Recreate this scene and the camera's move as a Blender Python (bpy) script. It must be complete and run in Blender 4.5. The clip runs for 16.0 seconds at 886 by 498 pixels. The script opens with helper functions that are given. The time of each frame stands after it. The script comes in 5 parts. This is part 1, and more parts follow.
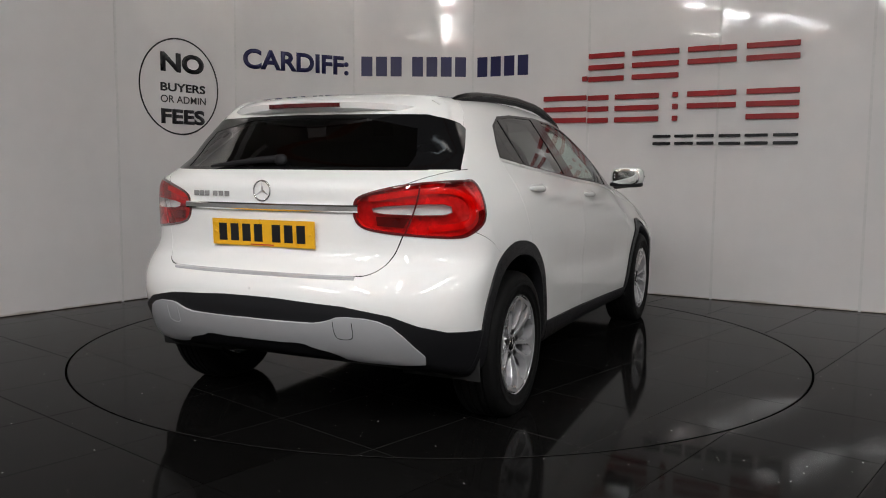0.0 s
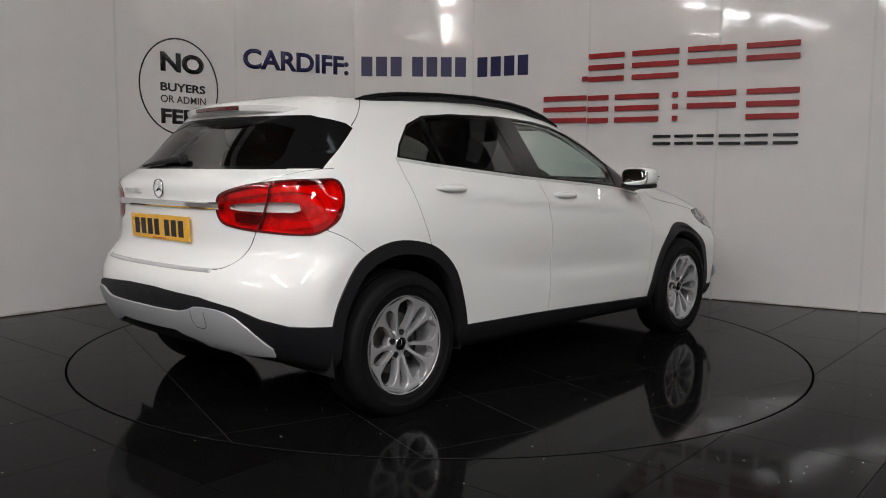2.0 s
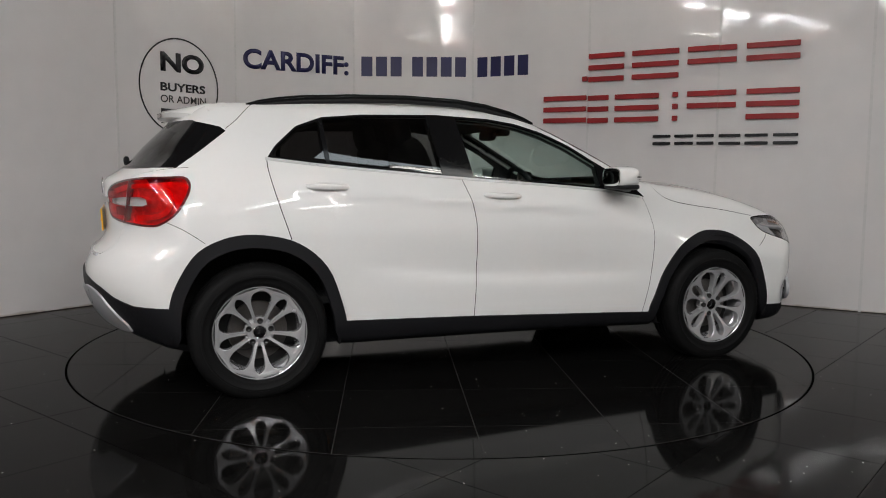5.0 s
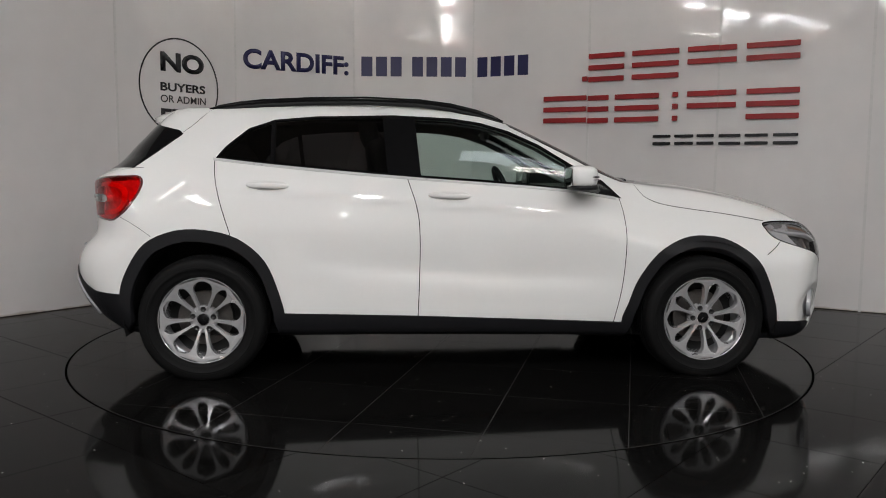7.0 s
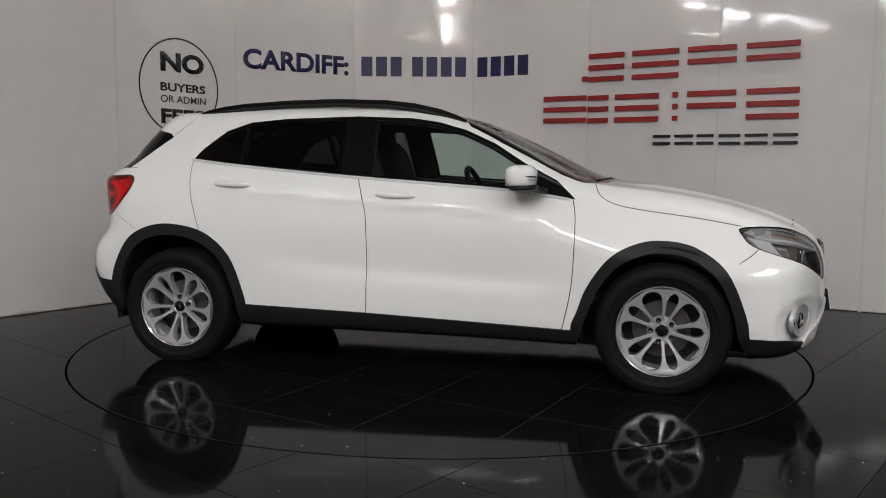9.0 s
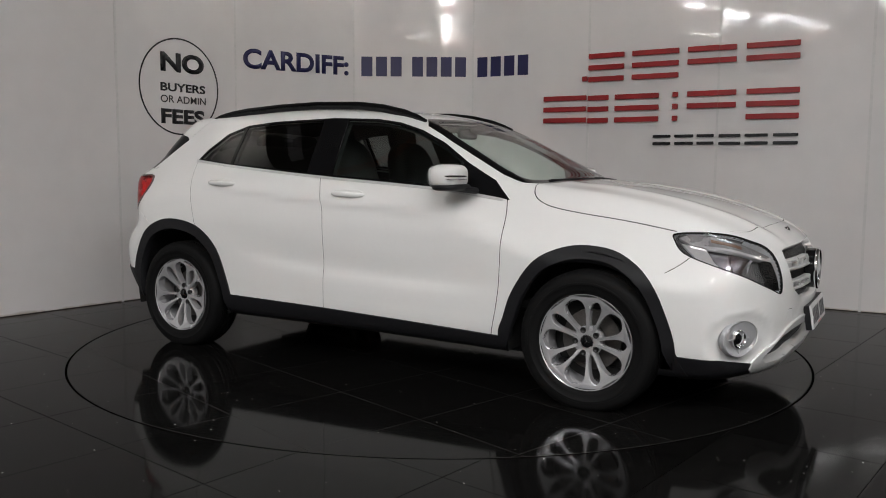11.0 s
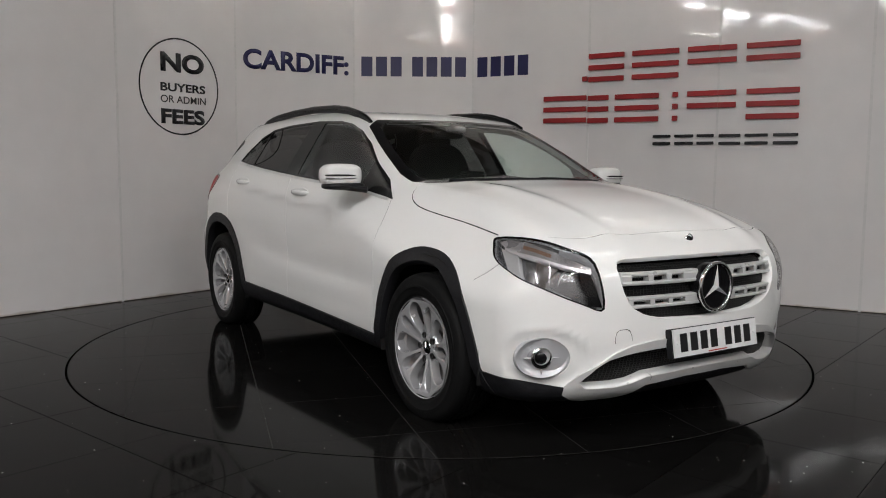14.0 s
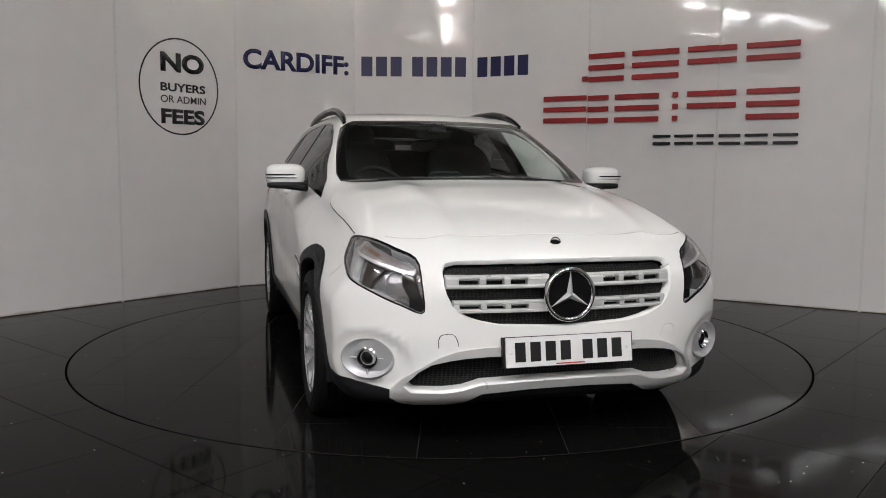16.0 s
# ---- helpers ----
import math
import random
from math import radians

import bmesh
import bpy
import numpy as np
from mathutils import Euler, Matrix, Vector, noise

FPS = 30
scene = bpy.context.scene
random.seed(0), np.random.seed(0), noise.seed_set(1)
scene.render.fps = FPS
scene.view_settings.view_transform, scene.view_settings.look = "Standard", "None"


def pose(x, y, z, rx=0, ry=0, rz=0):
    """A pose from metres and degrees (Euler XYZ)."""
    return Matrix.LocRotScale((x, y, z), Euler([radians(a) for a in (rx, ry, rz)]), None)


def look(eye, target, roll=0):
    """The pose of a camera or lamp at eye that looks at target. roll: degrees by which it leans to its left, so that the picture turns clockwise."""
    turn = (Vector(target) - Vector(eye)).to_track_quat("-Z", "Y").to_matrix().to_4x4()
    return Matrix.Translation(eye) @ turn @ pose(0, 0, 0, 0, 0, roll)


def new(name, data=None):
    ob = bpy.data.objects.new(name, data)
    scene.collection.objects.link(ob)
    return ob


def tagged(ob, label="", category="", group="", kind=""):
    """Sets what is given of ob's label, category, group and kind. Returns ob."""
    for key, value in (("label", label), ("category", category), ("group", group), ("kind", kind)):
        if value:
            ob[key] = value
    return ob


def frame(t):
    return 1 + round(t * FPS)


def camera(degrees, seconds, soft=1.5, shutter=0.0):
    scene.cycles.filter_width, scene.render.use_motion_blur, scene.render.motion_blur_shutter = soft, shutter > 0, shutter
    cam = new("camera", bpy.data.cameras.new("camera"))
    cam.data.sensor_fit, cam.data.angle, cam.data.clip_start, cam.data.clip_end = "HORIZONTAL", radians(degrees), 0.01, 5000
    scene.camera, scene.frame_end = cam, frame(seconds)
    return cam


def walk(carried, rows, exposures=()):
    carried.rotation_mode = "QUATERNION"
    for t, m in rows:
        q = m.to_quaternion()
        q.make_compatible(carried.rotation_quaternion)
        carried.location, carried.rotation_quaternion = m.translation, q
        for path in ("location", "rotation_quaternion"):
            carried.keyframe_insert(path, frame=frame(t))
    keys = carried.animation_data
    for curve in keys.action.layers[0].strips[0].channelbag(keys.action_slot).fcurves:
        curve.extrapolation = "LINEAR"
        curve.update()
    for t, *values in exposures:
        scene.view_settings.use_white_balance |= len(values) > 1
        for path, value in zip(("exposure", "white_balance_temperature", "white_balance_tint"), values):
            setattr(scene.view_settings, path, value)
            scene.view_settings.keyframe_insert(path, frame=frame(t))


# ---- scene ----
# ---- camera: stands still on a tripod ----
cam = camera(57.38, 16.0, soft=1.0)
EYE = Vector((0.0, -5.289, 1.106))
YAW, PITCH, ROLL = radians(0.146), radians(5.475), 0.436
AIM = EYE + Vector((math.sin(YAW) * math.cos(PITCH), math.cos(YAW) * math.cos(PITCH), -math.sin(PITCH)))
walk(cam, [(0.0, look(EYE, AIM, ROLL)), (16.0, look(EYE, AIM, ROLL))], exposures=[(0.0, 0.32), (9.0, 0.32), (14.0, 0.32), (16.0, 0.38)])

# ---- light: rooflights and strip lamps of the hall, added wall lamps, shut-out sky ----
world = bpy.data.worlds.new("sky")
scene.world = world
world.use_nodes = True
sky = world.node_tree.nodes.new("ShaderNodeTexSky")
sky.sky_type, sky.sun_disc, sky.sun_elevation, sky.sun_rotation = "NISHITA", False, radians(35), radians(160)
world.node_tree.links.new(sky.outputs[0], world.node_tree.nodes["Background"].inputs[0])
world.node_tree.nodes["Background"].inputs[1].default_value = 0.1


def area(name, m, sx, sy, watts, color=(1, 0.992, 1.0)):
    lamp = bpy.data.lights.new(name, "AREA")
    lamp.shape, lamp.size, lamp.size_y, lamp.energy, lamp.color = "RECTANGLE", sx, sy, watts, color
    ob = new(name, lamp)
    ob.matrix_world = m
    return ob


CEIL = 4.6
# rooflights: middle, half sizes, watts
ROOFLIGHTS = [(x, y, 0.11, 1.2, (105 if y > -8 else 60) * k) for y in (-6.4, -9.3) for x, k in ((-5.4, 1.1), (-2.7, 1.1), (0.0, 1.0), (2.7, 0.9), (5.4, 0.65))]
ROOFLIGHTS.append((1.9, -2.25, 1.25, 0.13, 3))
for lx, ly, hx, hy, watts in ROOFLIGHTS:
    area("rooflight_glow", pose(lx, ly, CEIL - 0.01), 2 * hx, 2 * hy, watts, (0.90, 0.97, 1.0) if hx > 1 else (1, 0.992, 1.0))
STRIPS = [(1.95, -1.95, 3.8, 8), (-2.7, -3.5, 3.8, 70), (-4.2, -5.0, 3.8, 90), (-0.6, -5.2, 3.8, 75), (5.0, -4.8, 3.8, 90), (-0.22, -8.0, 2.69, 90), (5.25, -2.0, 2.45, 143)]
# unseen lamps added to brighten the wall sheets from above, shaded towards the room
ADDED_WASHERS = [(-0.35, 2.42, 3.82, 0), (-1.95, 1.72, 3.82, 52), (1.55, 1.72, 3.82, -31), (-3.05, 0.20, 3.82, 52), (2.75, 1.03, 3.82, -31)]


# ---- materials ----
def mat(name, color, rough=0.5, metal=0.0, coat=0.0, bump=0.0, scale=40.0, vary=0.06, rvary=0.08, emit=0.0, trans=0.0, ior=1.45, spec=0.5, coord="Object"):
    m = bpy.data.materials.new(name)
    m.use_nodes = True
    nt = m.node_tree
    b = nt.nodes["Principled BSDF"]
    b.inputs["Roughness"].default_value = rough
    b.inputs["Metallic"].default_value = metal
    b.inputs["Coat Weight"].default_value = coat
    b.inputs["Coat Roughness"].default_value = 0.03
    b.inputs["Transmission Weight"].default_value = trans
    b.inputs["IOR"].default_value = ior
    b.inputs["Specular IOR Level"].default_value = spec
    c = (*color, 1)
    b.inputs["Base Color"].default_value = c
    if emit:
        b.inputs["Emission Color"].default_value = c
        b.inputs["Emission Strength"].default_value = emit
    tc = nt.nodes.new("ShaderNodeTexCoord")
    if vary or rvary:
        n1 = nt.nodes.new("ShaderNodeTexNoise")
        n1.inputs["Scale"].default_value, n1.inputs["Detail"].default_value = scale * 0.06, 5
        nt.links.new(tc.outputs[coord], n1.inputs["Vector"])
        n2 = nt.nodes.new("ShaderNodeTexNoise")
        n2.inputs["Scale"].default_value, n2.inputs["Detail"].default_value = scale, 3
        nt.links.new(tc.outputs[coord], n2.inputs["Vector"])
        add = nt.nodes.new("ShaderNodeMath")
        add.operation = "ADD"
        nt.links.new(n1.outputs[0], add.inputs[0])
        nt.links.new(n2.outputs[0], add.inputs[1])
        mr = nt.nodes.new("ShaderNodeMapRange")
        mr.inputs[1].default_value, mr.inputs[2].default_value = 0.6, 1.4
        mr.inputs[3].default_value, mr.inputs[4].default_value = 1 - vary, 1 + vary
        nt.links.new(add.outputs[0], mr.inputs[0])
        mul = nt.nodes.new("ShaderNodeVectorMath")
        mul.operation = "SCALE"
        mul.inputs[0].default_value = color
        nt.links.new(mr.outputs[0], mul.inputs["Scale"])
        nt.links.new(mul.outputs[0], b.inputs["Base Color"])
        r = nt.nodes.new("ShaderNodeMapRange")
        r.inputs[1].default_value, r.inputs[2].default_value = 0.3, 0.7
        r.inputs[3].default_value, r.inputs[4].default_value = max(0.0, rough - rvary), rough + rvary
        nt.links.new(n1.outputs[0], r.inputs[0])
        nt.links.new(r.outputs[0], b.inputs["Roughness"])
        if bump:
            bp = nt.nodes.new("ShaderNodeBump")
            bp.inputs["Strength"].default_value, bp.inputs["Distance"].default_value = bump, 0.002
            nt.links.new(n2.outputs[0], bp.inputs["Height"])
            nt.links.new(bp.outputs[0], b.inputs["Normal"])
    return m


PAINT = mat("white_paint", (0.80, 0.80, 0.785), 0.5, spec=0.08, coat=1.0, vary=0.008, rvary=0.02)
CLAD = mat("black_plastic", (0.010, 0.010, 0.0115), 0.5, spec=0.3, bump=0.25, scale=900, vary=0.15)
SILVER = mat("silver_plastic", (0.46, 0.465, 0.48), 0.36, metal=0.3, scale=300, vary=0.03)
CHROME = mat("chrome", (0.82, 0.82, 0.83), 0.07, metal=1, vary=0.02, rvary=0.03)
ALLOY = mat("alloy", (0.62, 0.62, 0.635), 0.20, metal=0.6, coat=0.6, scale=200, vary=0.04)
RUBBER = mat("tyre_rubber", (0.0065, 0.0065, 0.0066), 0.62, spec=0.12, bump=0.3, scale=300, vary=0.25)
STEEL = mat("disc_steel", (0.25, 0.24, 0.23), 0.35, metal=0.9, scale=120, vary=0.2)
GLOSSBLACK = mat("gloss_black", (0.006, 0.006, 0.0065), 0.12, spec=0.22, coat=0.0, vary=0.05, rvary=0.02)
DARK = mat("dark_void", (0.006, 0.006, 0.006), 0.8, vary=0.1)
SEATCLOTH = mat("black_cloth", (0.028, 0.028, 0.029), 0.85, bump=0.3, scale=700, vary=0.2)
GROUT = mat("grout", (0.016, 0.015, 0.014), 0.7, scale=80, vary=0.3)
NAVY = mat("navy_vinyl", (0.012, 0.012, 0.075), 0.35, vary=0.05)
BLACKVINYL = mat("black_vinyl", (0.012, 0.012, 0.014), 0.3, vary=0.05)
GROOVE = mat("groove", (0.001, 0.001, 0.001), 0.95, spec=0.0, vary=0.1)
REDSIGN = mat("red_acrylic", (0.31, 0.010, 0.012), 0.35, coat=0.1, vary=0.05)
SEALANT = mat("joint_strip", (0.66, 0.65, 0.64), 0.35, scale=30, vary=0.08)
HALLWALL = mat("hall_wall", (0.30, 0.29, 0.28), 0.6, scale=5, vary=0.1)
ROOF = mat("hall_roof", (0.34, 0.32, 0.30), 0.7, scale=5, vary=0.15)
STEELORANGE = mat("orange_steel", (0.35, 0.10, 0.03), 0.5, scale=30, vary=0.1)
GLOWDIM = mat("dull_rooflight_sheet", (0.80, 0.93, 1.0), 0.5, emit=2.2, vary=0, rvary=0)
GLOW = mat("rooflight_sheet", (1.0, 0.98, 0.95), 0.5, emit=8.0, vary=0, rvary=0)
TUBE = mat("lamp_tube", (1.0, 0.97, 0.92), 0.5, emit=15.0, vary=0, rvary=0)
LAMPCASE = mat("lamp_case", (0.6, 0.6, 0.6), 0.4)


def tile_material():
    """Black polished quartz with bright mirror flecks."""
    m = mat("black_quartz_tile", (0.005, 0.0048, 0.0046), 0.07, ior=1.114, scale=14, vary=0.25, rvary=0.025)
    nt = m.node_tree
    b = nt.nodes["Principled BSDF"]
    tc = nt.nodes.new("ShaderNodeTexCoord")
    v = nt.nodes.new("ShaderNodeTexVoronoi")
    v.inputs["Scale"].default_value = 22
    nt.links.new(tc.outputs["Object"], v.inputs["Vector"])
    sep = nt.nodes.new("ShaderNodeSeparateColor")
    nt.links.new(v.outputs["Color"], sep.inputs[0])
    size = nt.nodes.new("ShaderNodeMapRange")
    size.inputs[1].default_value, size.inputs[2].default_value, size.inputs[3].default_value, size.inputs[4].default_value = 0.62, 1.0, 0.022, 0.075
    nt.links.new(sep.outputs[0], size.inputs[0])
    less = nt.nodes.new("ShaderNodeMath")
    less.operation = "LESS_THAN"
    nt.links.new(v.outputs["Distance"], less.inputs[0])
    nt.links.new(size.outputs[0], less.inputs[1])
    old = b.inputs["Base Color"].links[0].from_socket
    info = nt.nodes.new("ShaderNodeObjectInfo")
    tone = nt.nodes.new("ShaderNodeMapRange")
    tone.inputs[3].default_value, tone.inputs[4].default_value = 0.8, 1.25
    nt.links.new(info.outputs["Random"], tone.inputs[0])
    sc = nt.nodes.new("ShaderNodeVectorMath")
    sc.operation = "SCALE"
    nt.links.new(old, sc.inputs[0])
    nt.links.new(tone.outputs[0], sc.inputs["Scale"])
    mx = nt.nodes.new("ShaderNodeMix")
    mx.data_type = "RGBA"
    nt.links.new(less.outputs[0], mx.inputs[0])
    nt.links.new(sc.outputs[0], mx.inputs[6])
    mx.inputs[7].default_value = (0.75, 0.73, 0.70, 1)
    nt.links.new(mx.outputs[2], b.inputs["Base Color"])
    return m


def wall_material():
    """Glossy off-white cladding sheet, rust-brown damp marks along its foot, faint scuffs."""
    m = mat("wall_panel", (0.76, 0.74, 0.735), 0.06, coat=0.25, scale=5, vary=0.035, rvary=0.03)
    nt = m.node_tree
    b = nt.nodes["Principled BSDF"]
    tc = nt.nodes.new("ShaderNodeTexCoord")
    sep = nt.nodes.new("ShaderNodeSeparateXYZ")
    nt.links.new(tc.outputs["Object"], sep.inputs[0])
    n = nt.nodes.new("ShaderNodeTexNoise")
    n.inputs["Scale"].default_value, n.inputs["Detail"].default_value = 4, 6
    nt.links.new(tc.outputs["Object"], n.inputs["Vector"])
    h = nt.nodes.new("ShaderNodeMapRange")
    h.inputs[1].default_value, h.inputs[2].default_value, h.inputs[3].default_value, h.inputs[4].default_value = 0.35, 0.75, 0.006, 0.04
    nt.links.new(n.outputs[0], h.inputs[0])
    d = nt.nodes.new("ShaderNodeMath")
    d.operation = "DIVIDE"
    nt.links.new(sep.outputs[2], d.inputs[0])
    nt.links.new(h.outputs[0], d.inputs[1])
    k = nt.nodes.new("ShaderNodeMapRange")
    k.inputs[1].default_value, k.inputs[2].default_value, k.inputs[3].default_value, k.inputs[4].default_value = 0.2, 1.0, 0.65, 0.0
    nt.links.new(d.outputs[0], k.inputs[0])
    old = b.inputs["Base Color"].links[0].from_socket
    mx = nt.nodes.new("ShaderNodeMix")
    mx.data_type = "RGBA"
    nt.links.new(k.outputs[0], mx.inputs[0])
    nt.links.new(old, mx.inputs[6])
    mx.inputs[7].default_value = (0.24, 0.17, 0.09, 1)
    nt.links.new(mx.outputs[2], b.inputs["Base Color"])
    # the thin sheets are not dead flat
    wv = nt.nodes.new("ShaderNodeTexNoise")
    wv.inputs["Scale"].default_value, wv.inputs["Detail"].default_value = 1.6, 1
    nt.links.new(tc.outputs["Object"], wv.inputs["Vector"])
    bp = nt.nodes.new("ShaderNodeBump")
    bp.inputs["Strength"].default_value, bp.inputs["Distance"].default_value = 1.0, 0.006
    nt.links.new(wv.outputs[0], bp.inputs["Height"])
    nt.links.new(bp.outputs[0], b.inputs["Normal"])
    nt.links.new(bp.outputs[0], b.inputs["Coat Normal"])
    return m


TILE = tile_material()
WALL = wall_material()
TAILCLEAR = mat("clear_lens", (0.88, 0.87, 0.86), 0.2, metal=0.4, coat=1.0, bump=0.2, scale=220, vary=0.2)


def glass(name, color):
    m = bpy.data.materials.new(name)
    m.use_nodes = True
    nt = m.node_tree
    nt.nodes.remove(nt.nodes["Principled BSDF"])
    t = nt.nodes.new("ShaderNodeBsdfTransparent")
    t.inputs[0].default_value = (*color, 1)
    g = nt.nodes.new("ShaderNodeBsdfGlossy")
    g.inputs["Roughness"].default_value = 0.01
    # gloss grows towards grazing, the same from both sides of the pane
    lw = nt.nodes.new("ShaderNodeLayerWeight")
    lw.inputs[0].default_value = 0.5
    pw = nt.nodes.new("ShaderNodeMath")
    pw.operation, pw.inputs[1].default_value = "POWER", 5.0
    nt.links.new(lw.outputs["Facing"], pw.inputs[0])
    gl = nt.nodes.new("ShaderNodeMapRange")
    gl.inputs[3].default_value, gl.inputs[4].default_value = 0.06, 1.0
    nt.links.new(pw.outputs[0], gl.inputs[0])
    mx = nt.nodes.new("ShaderNodeMixShader")
    nt.links.new(gl.outputs[0], mx.inputs[0])
    nt.links.new(t.outputs[0], mx.inputs[1])
    nt.links.new(g.outputs[0], mx.inputs[2])
    nt.links.new(mx.outputs[0], nt.nodes["Material Output"].inputs[0])
    return m


GLASS = glass("green_tinted_glass", (0.76, 0.86, 0.82))
GLASS_DARK = glass("dark_tinted_glass", (0.17, 0.165, 0.165))
LENS = glass("clear_lamp_glass", (0.92, 0.92, 0.92))
STEEL_DARK = mat("dark_bolt", (0.05, 0.05, 0.05), 0.35, metal=0.8)


def honeycomb():
    """Black moulded mesh with six-sided holes."""
    m = mat("grille_mesh", (0.014, 0.014, 0.0145), 0.45, spec=0.3, vary=0.1)
    nt = m.node_tree
    b = nt.nodes["Principled BSDF"]
    tc = nt.nodes.new("ShaderNodeTexCoord")
    st = nt.nodes.new("ShaderNodeVectorMath")
    st.operation, st.inputs[1].default_value = "MULTIPLY", (0.0, 1.0, 1.7)
    nt.links.new(tc.outputs["Object"], st.inputs[0])
    v = nt.nodes.new("ShaderNodeTexVoronoi")
    v.feature, v.inputs["Scale"].default_value, v.inputs["Randomness"].default_value = "DISTANCE_TO_EDGE", 62, 0.25
    nt.links.new(st.outputs[0], v.inputs["Vector"])
    k = nt.nodes.new("ShaderNodeMapRange")
    k.inputs[1].default_value, k.inputs[2].default_value, k.inputs[3].default_value, k.inputs[4].default_value = 0.06, 0.16, 1.0, 0.06
    nt.links.new(v.outputs["Distance"], k.inputs[0])
    sc = nt.nodes.new("ShaderNodeVectorMath")
    sc.operation, sc.inputs[0].default_value = "SCALE", (0.022, 0.022, 0.022)
    nt.links.new(k.outputs[0], sc.inputs["Scale"])
    nt.links.new(sc.outputs[0], b.inputs["Base Color"])
    bp = nt.nodes.new("ShaderNodeBump")
    bp.inputs["Strength"].default_value, bp.inputs["Distance"].default_value = 1.0, 0.004
    nt.links.new(k.outputs[0], bp.inputs["Height"])
    nt.links.new(bp.outputs[0], b.inputs["Normal"])
    return m


GRILLEMESH = honeycomb()
SILVER_LIGHT = mat("satin_silver", (0.60, 0.60, 0.595), 0.34, metal=0.25, scale=300, vary=0.03)
PLATE_WHITE = mat("white_plate", (0.72, 0.72, 0.72), 0.3, coat=0.4, scale=60, vary=0.03)
PLATE_YELLOW = mat("yellow_plate", (0.80, 0.42, 0.02), 0.3, coat=0.4, scale=60, vary=0.05)
INK = mat("plate_ink", (0.012, 0.012, 0.013), 0.4)
REDINK = mat("red_ink", (0.45, 0.05, 0.03), 0.5)
BULB = mat("bulb_glass", (0.8, 0.8, 0.78), 0.1, coat=1.0)
AMBER = mat("amber_plastic", (0.17, 0.105, 0.075), 0.25, coat=0.6)
MIRROR = mat("mirror_glass", (0.85, 0.87, 0.86), 0.015, metal=1.0, vary=0.01, rvary=0.005)
LAMPBACK = mat("lamp_reflector", (0.34, 0.34, 0.35), 0.16, metal=0.75, bump=0.6, scale=60, vary=0.35)
LAMPEDGE = mat("bright_lamp_metal", (0.85, 0.85, 0.86), 0.2, metal=0.55, scale=60, vary=0.06)
LAMPGUIDE = mat("lamp_guide", (0.36, 0.35, 0.355), 0.22, metal=0.5, bump=0.4, scale=140, vary=0.3)
LAMPBROWN = mat("lamp_mask", (0.045, 0.036, 0.033), 0.25, coat=0.4, vary=0.15)
REDGLASS = glass("red_lens_glass", (0.86, 0.020, 0.026))
TAILINNER = mat("tail_reflector", (0.82, 0.80, 0.80), 0.25, metal=0.25, bump=0.9, scale=46, vary=0.45)
TAILBAND = mat("bright_red_lens", (0.85, 0.30, 0.28), 0.10, spec=0.2, coat=0.3, bump=0.5, scale=420, vary=0.3)
TAILDEEP = mat("dark_red_lens", (0.09, 0.003, 0.004), 0.15, coat=1.0, bump=0.6, scale=500, vary=0.4)
STEEL_BRAKE = mat("brake_steel", (0.10, 0.095, 0.09), 0.45, metal=0.8, scale=120, vary=0.3)


# ---- room ----
def part(name, bm, material, parent=None, label="", smooth=False):
    me = bpy.data.meshes.new(name)
    bm.to_mesh(me)
    bm.free()
    if smooth:
        me.shade_smooth()
    ob = new(name, me)
    for m in material if isinstance(material, (list, tuple)) else [material]:
        me.materials.append(m)
    if parent:
        ob.parent = parent
    return tagged(ob, label) if label else ob


def box(x0, x1, y0, y1, z0, z1, bevel=0.0, bm=None):
    own = bm is None
    bm = bm or bmesh.new()
    m = Matrix.Translation(((x0 + x1) / 2, (y0 + y1) / 2, (z0 + z1) / 2)) @ Matrix.Diagonal((x1 - x0, y1 - y0, z1 - z0, 1))
    r = bmesh.ops.create_cube(bm, size=1, matrix=m)
    if bevel:
        vs = set(r["verts"])
        bmesh.ops.bevel(bm, geom=[e for e in bm.edges if e.verts[0] in vs and e.verts[1] in vs], offset=bevel, segments=2, affect="EDGES")
    return bm


NODES = [(-4.87, -1.41), (-4.136, -0.462), (-3.398, 0.484), (-2.661, 1.430), (-1.925, 2.373), (-0.890, 2.975), (0.310, 2.965), (1.370, 2.400), (2.380, 1.778), (3.390, 1.180), (4.42, 0.57)]
R_TABLE = 2.251
tagged(part("floor", box(-9, 9, -11, 6, -0.12, -0.004), GROUT, label="black polished tile floor"), kind="structure")

walls = []
for i, (a, b) in enumerate(zip(NODES, NODES[1:])):
    a, b = Vector(a), Vector(b)
    d = (b - a)
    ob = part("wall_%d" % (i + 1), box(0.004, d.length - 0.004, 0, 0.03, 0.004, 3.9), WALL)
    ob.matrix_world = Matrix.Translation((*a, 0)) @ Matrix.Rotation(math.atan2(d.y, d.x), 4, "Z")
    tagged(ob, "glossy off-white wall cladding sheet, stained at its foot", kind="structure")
    walls.append(ob)
for i, p in enumerate(NODES[1:-1]):
    a, b = Vector(NODES[i]), Vector(NODES[i + 2])
    d = b - a
    ob = part("trim_%d" % (i + 1), box(-0.011, 0.011, -0.0035, 0.028, 0.0, 3.9, 0.002), SEALANT)
    ob.matrix_world = Matrix.Translation((*p, 0)) @ Matrix.Rotation(math.atan2(d.y, d.x), 4, "Z")
    tagged(ob, "pale joint strip between wall sheets", kind="structure")

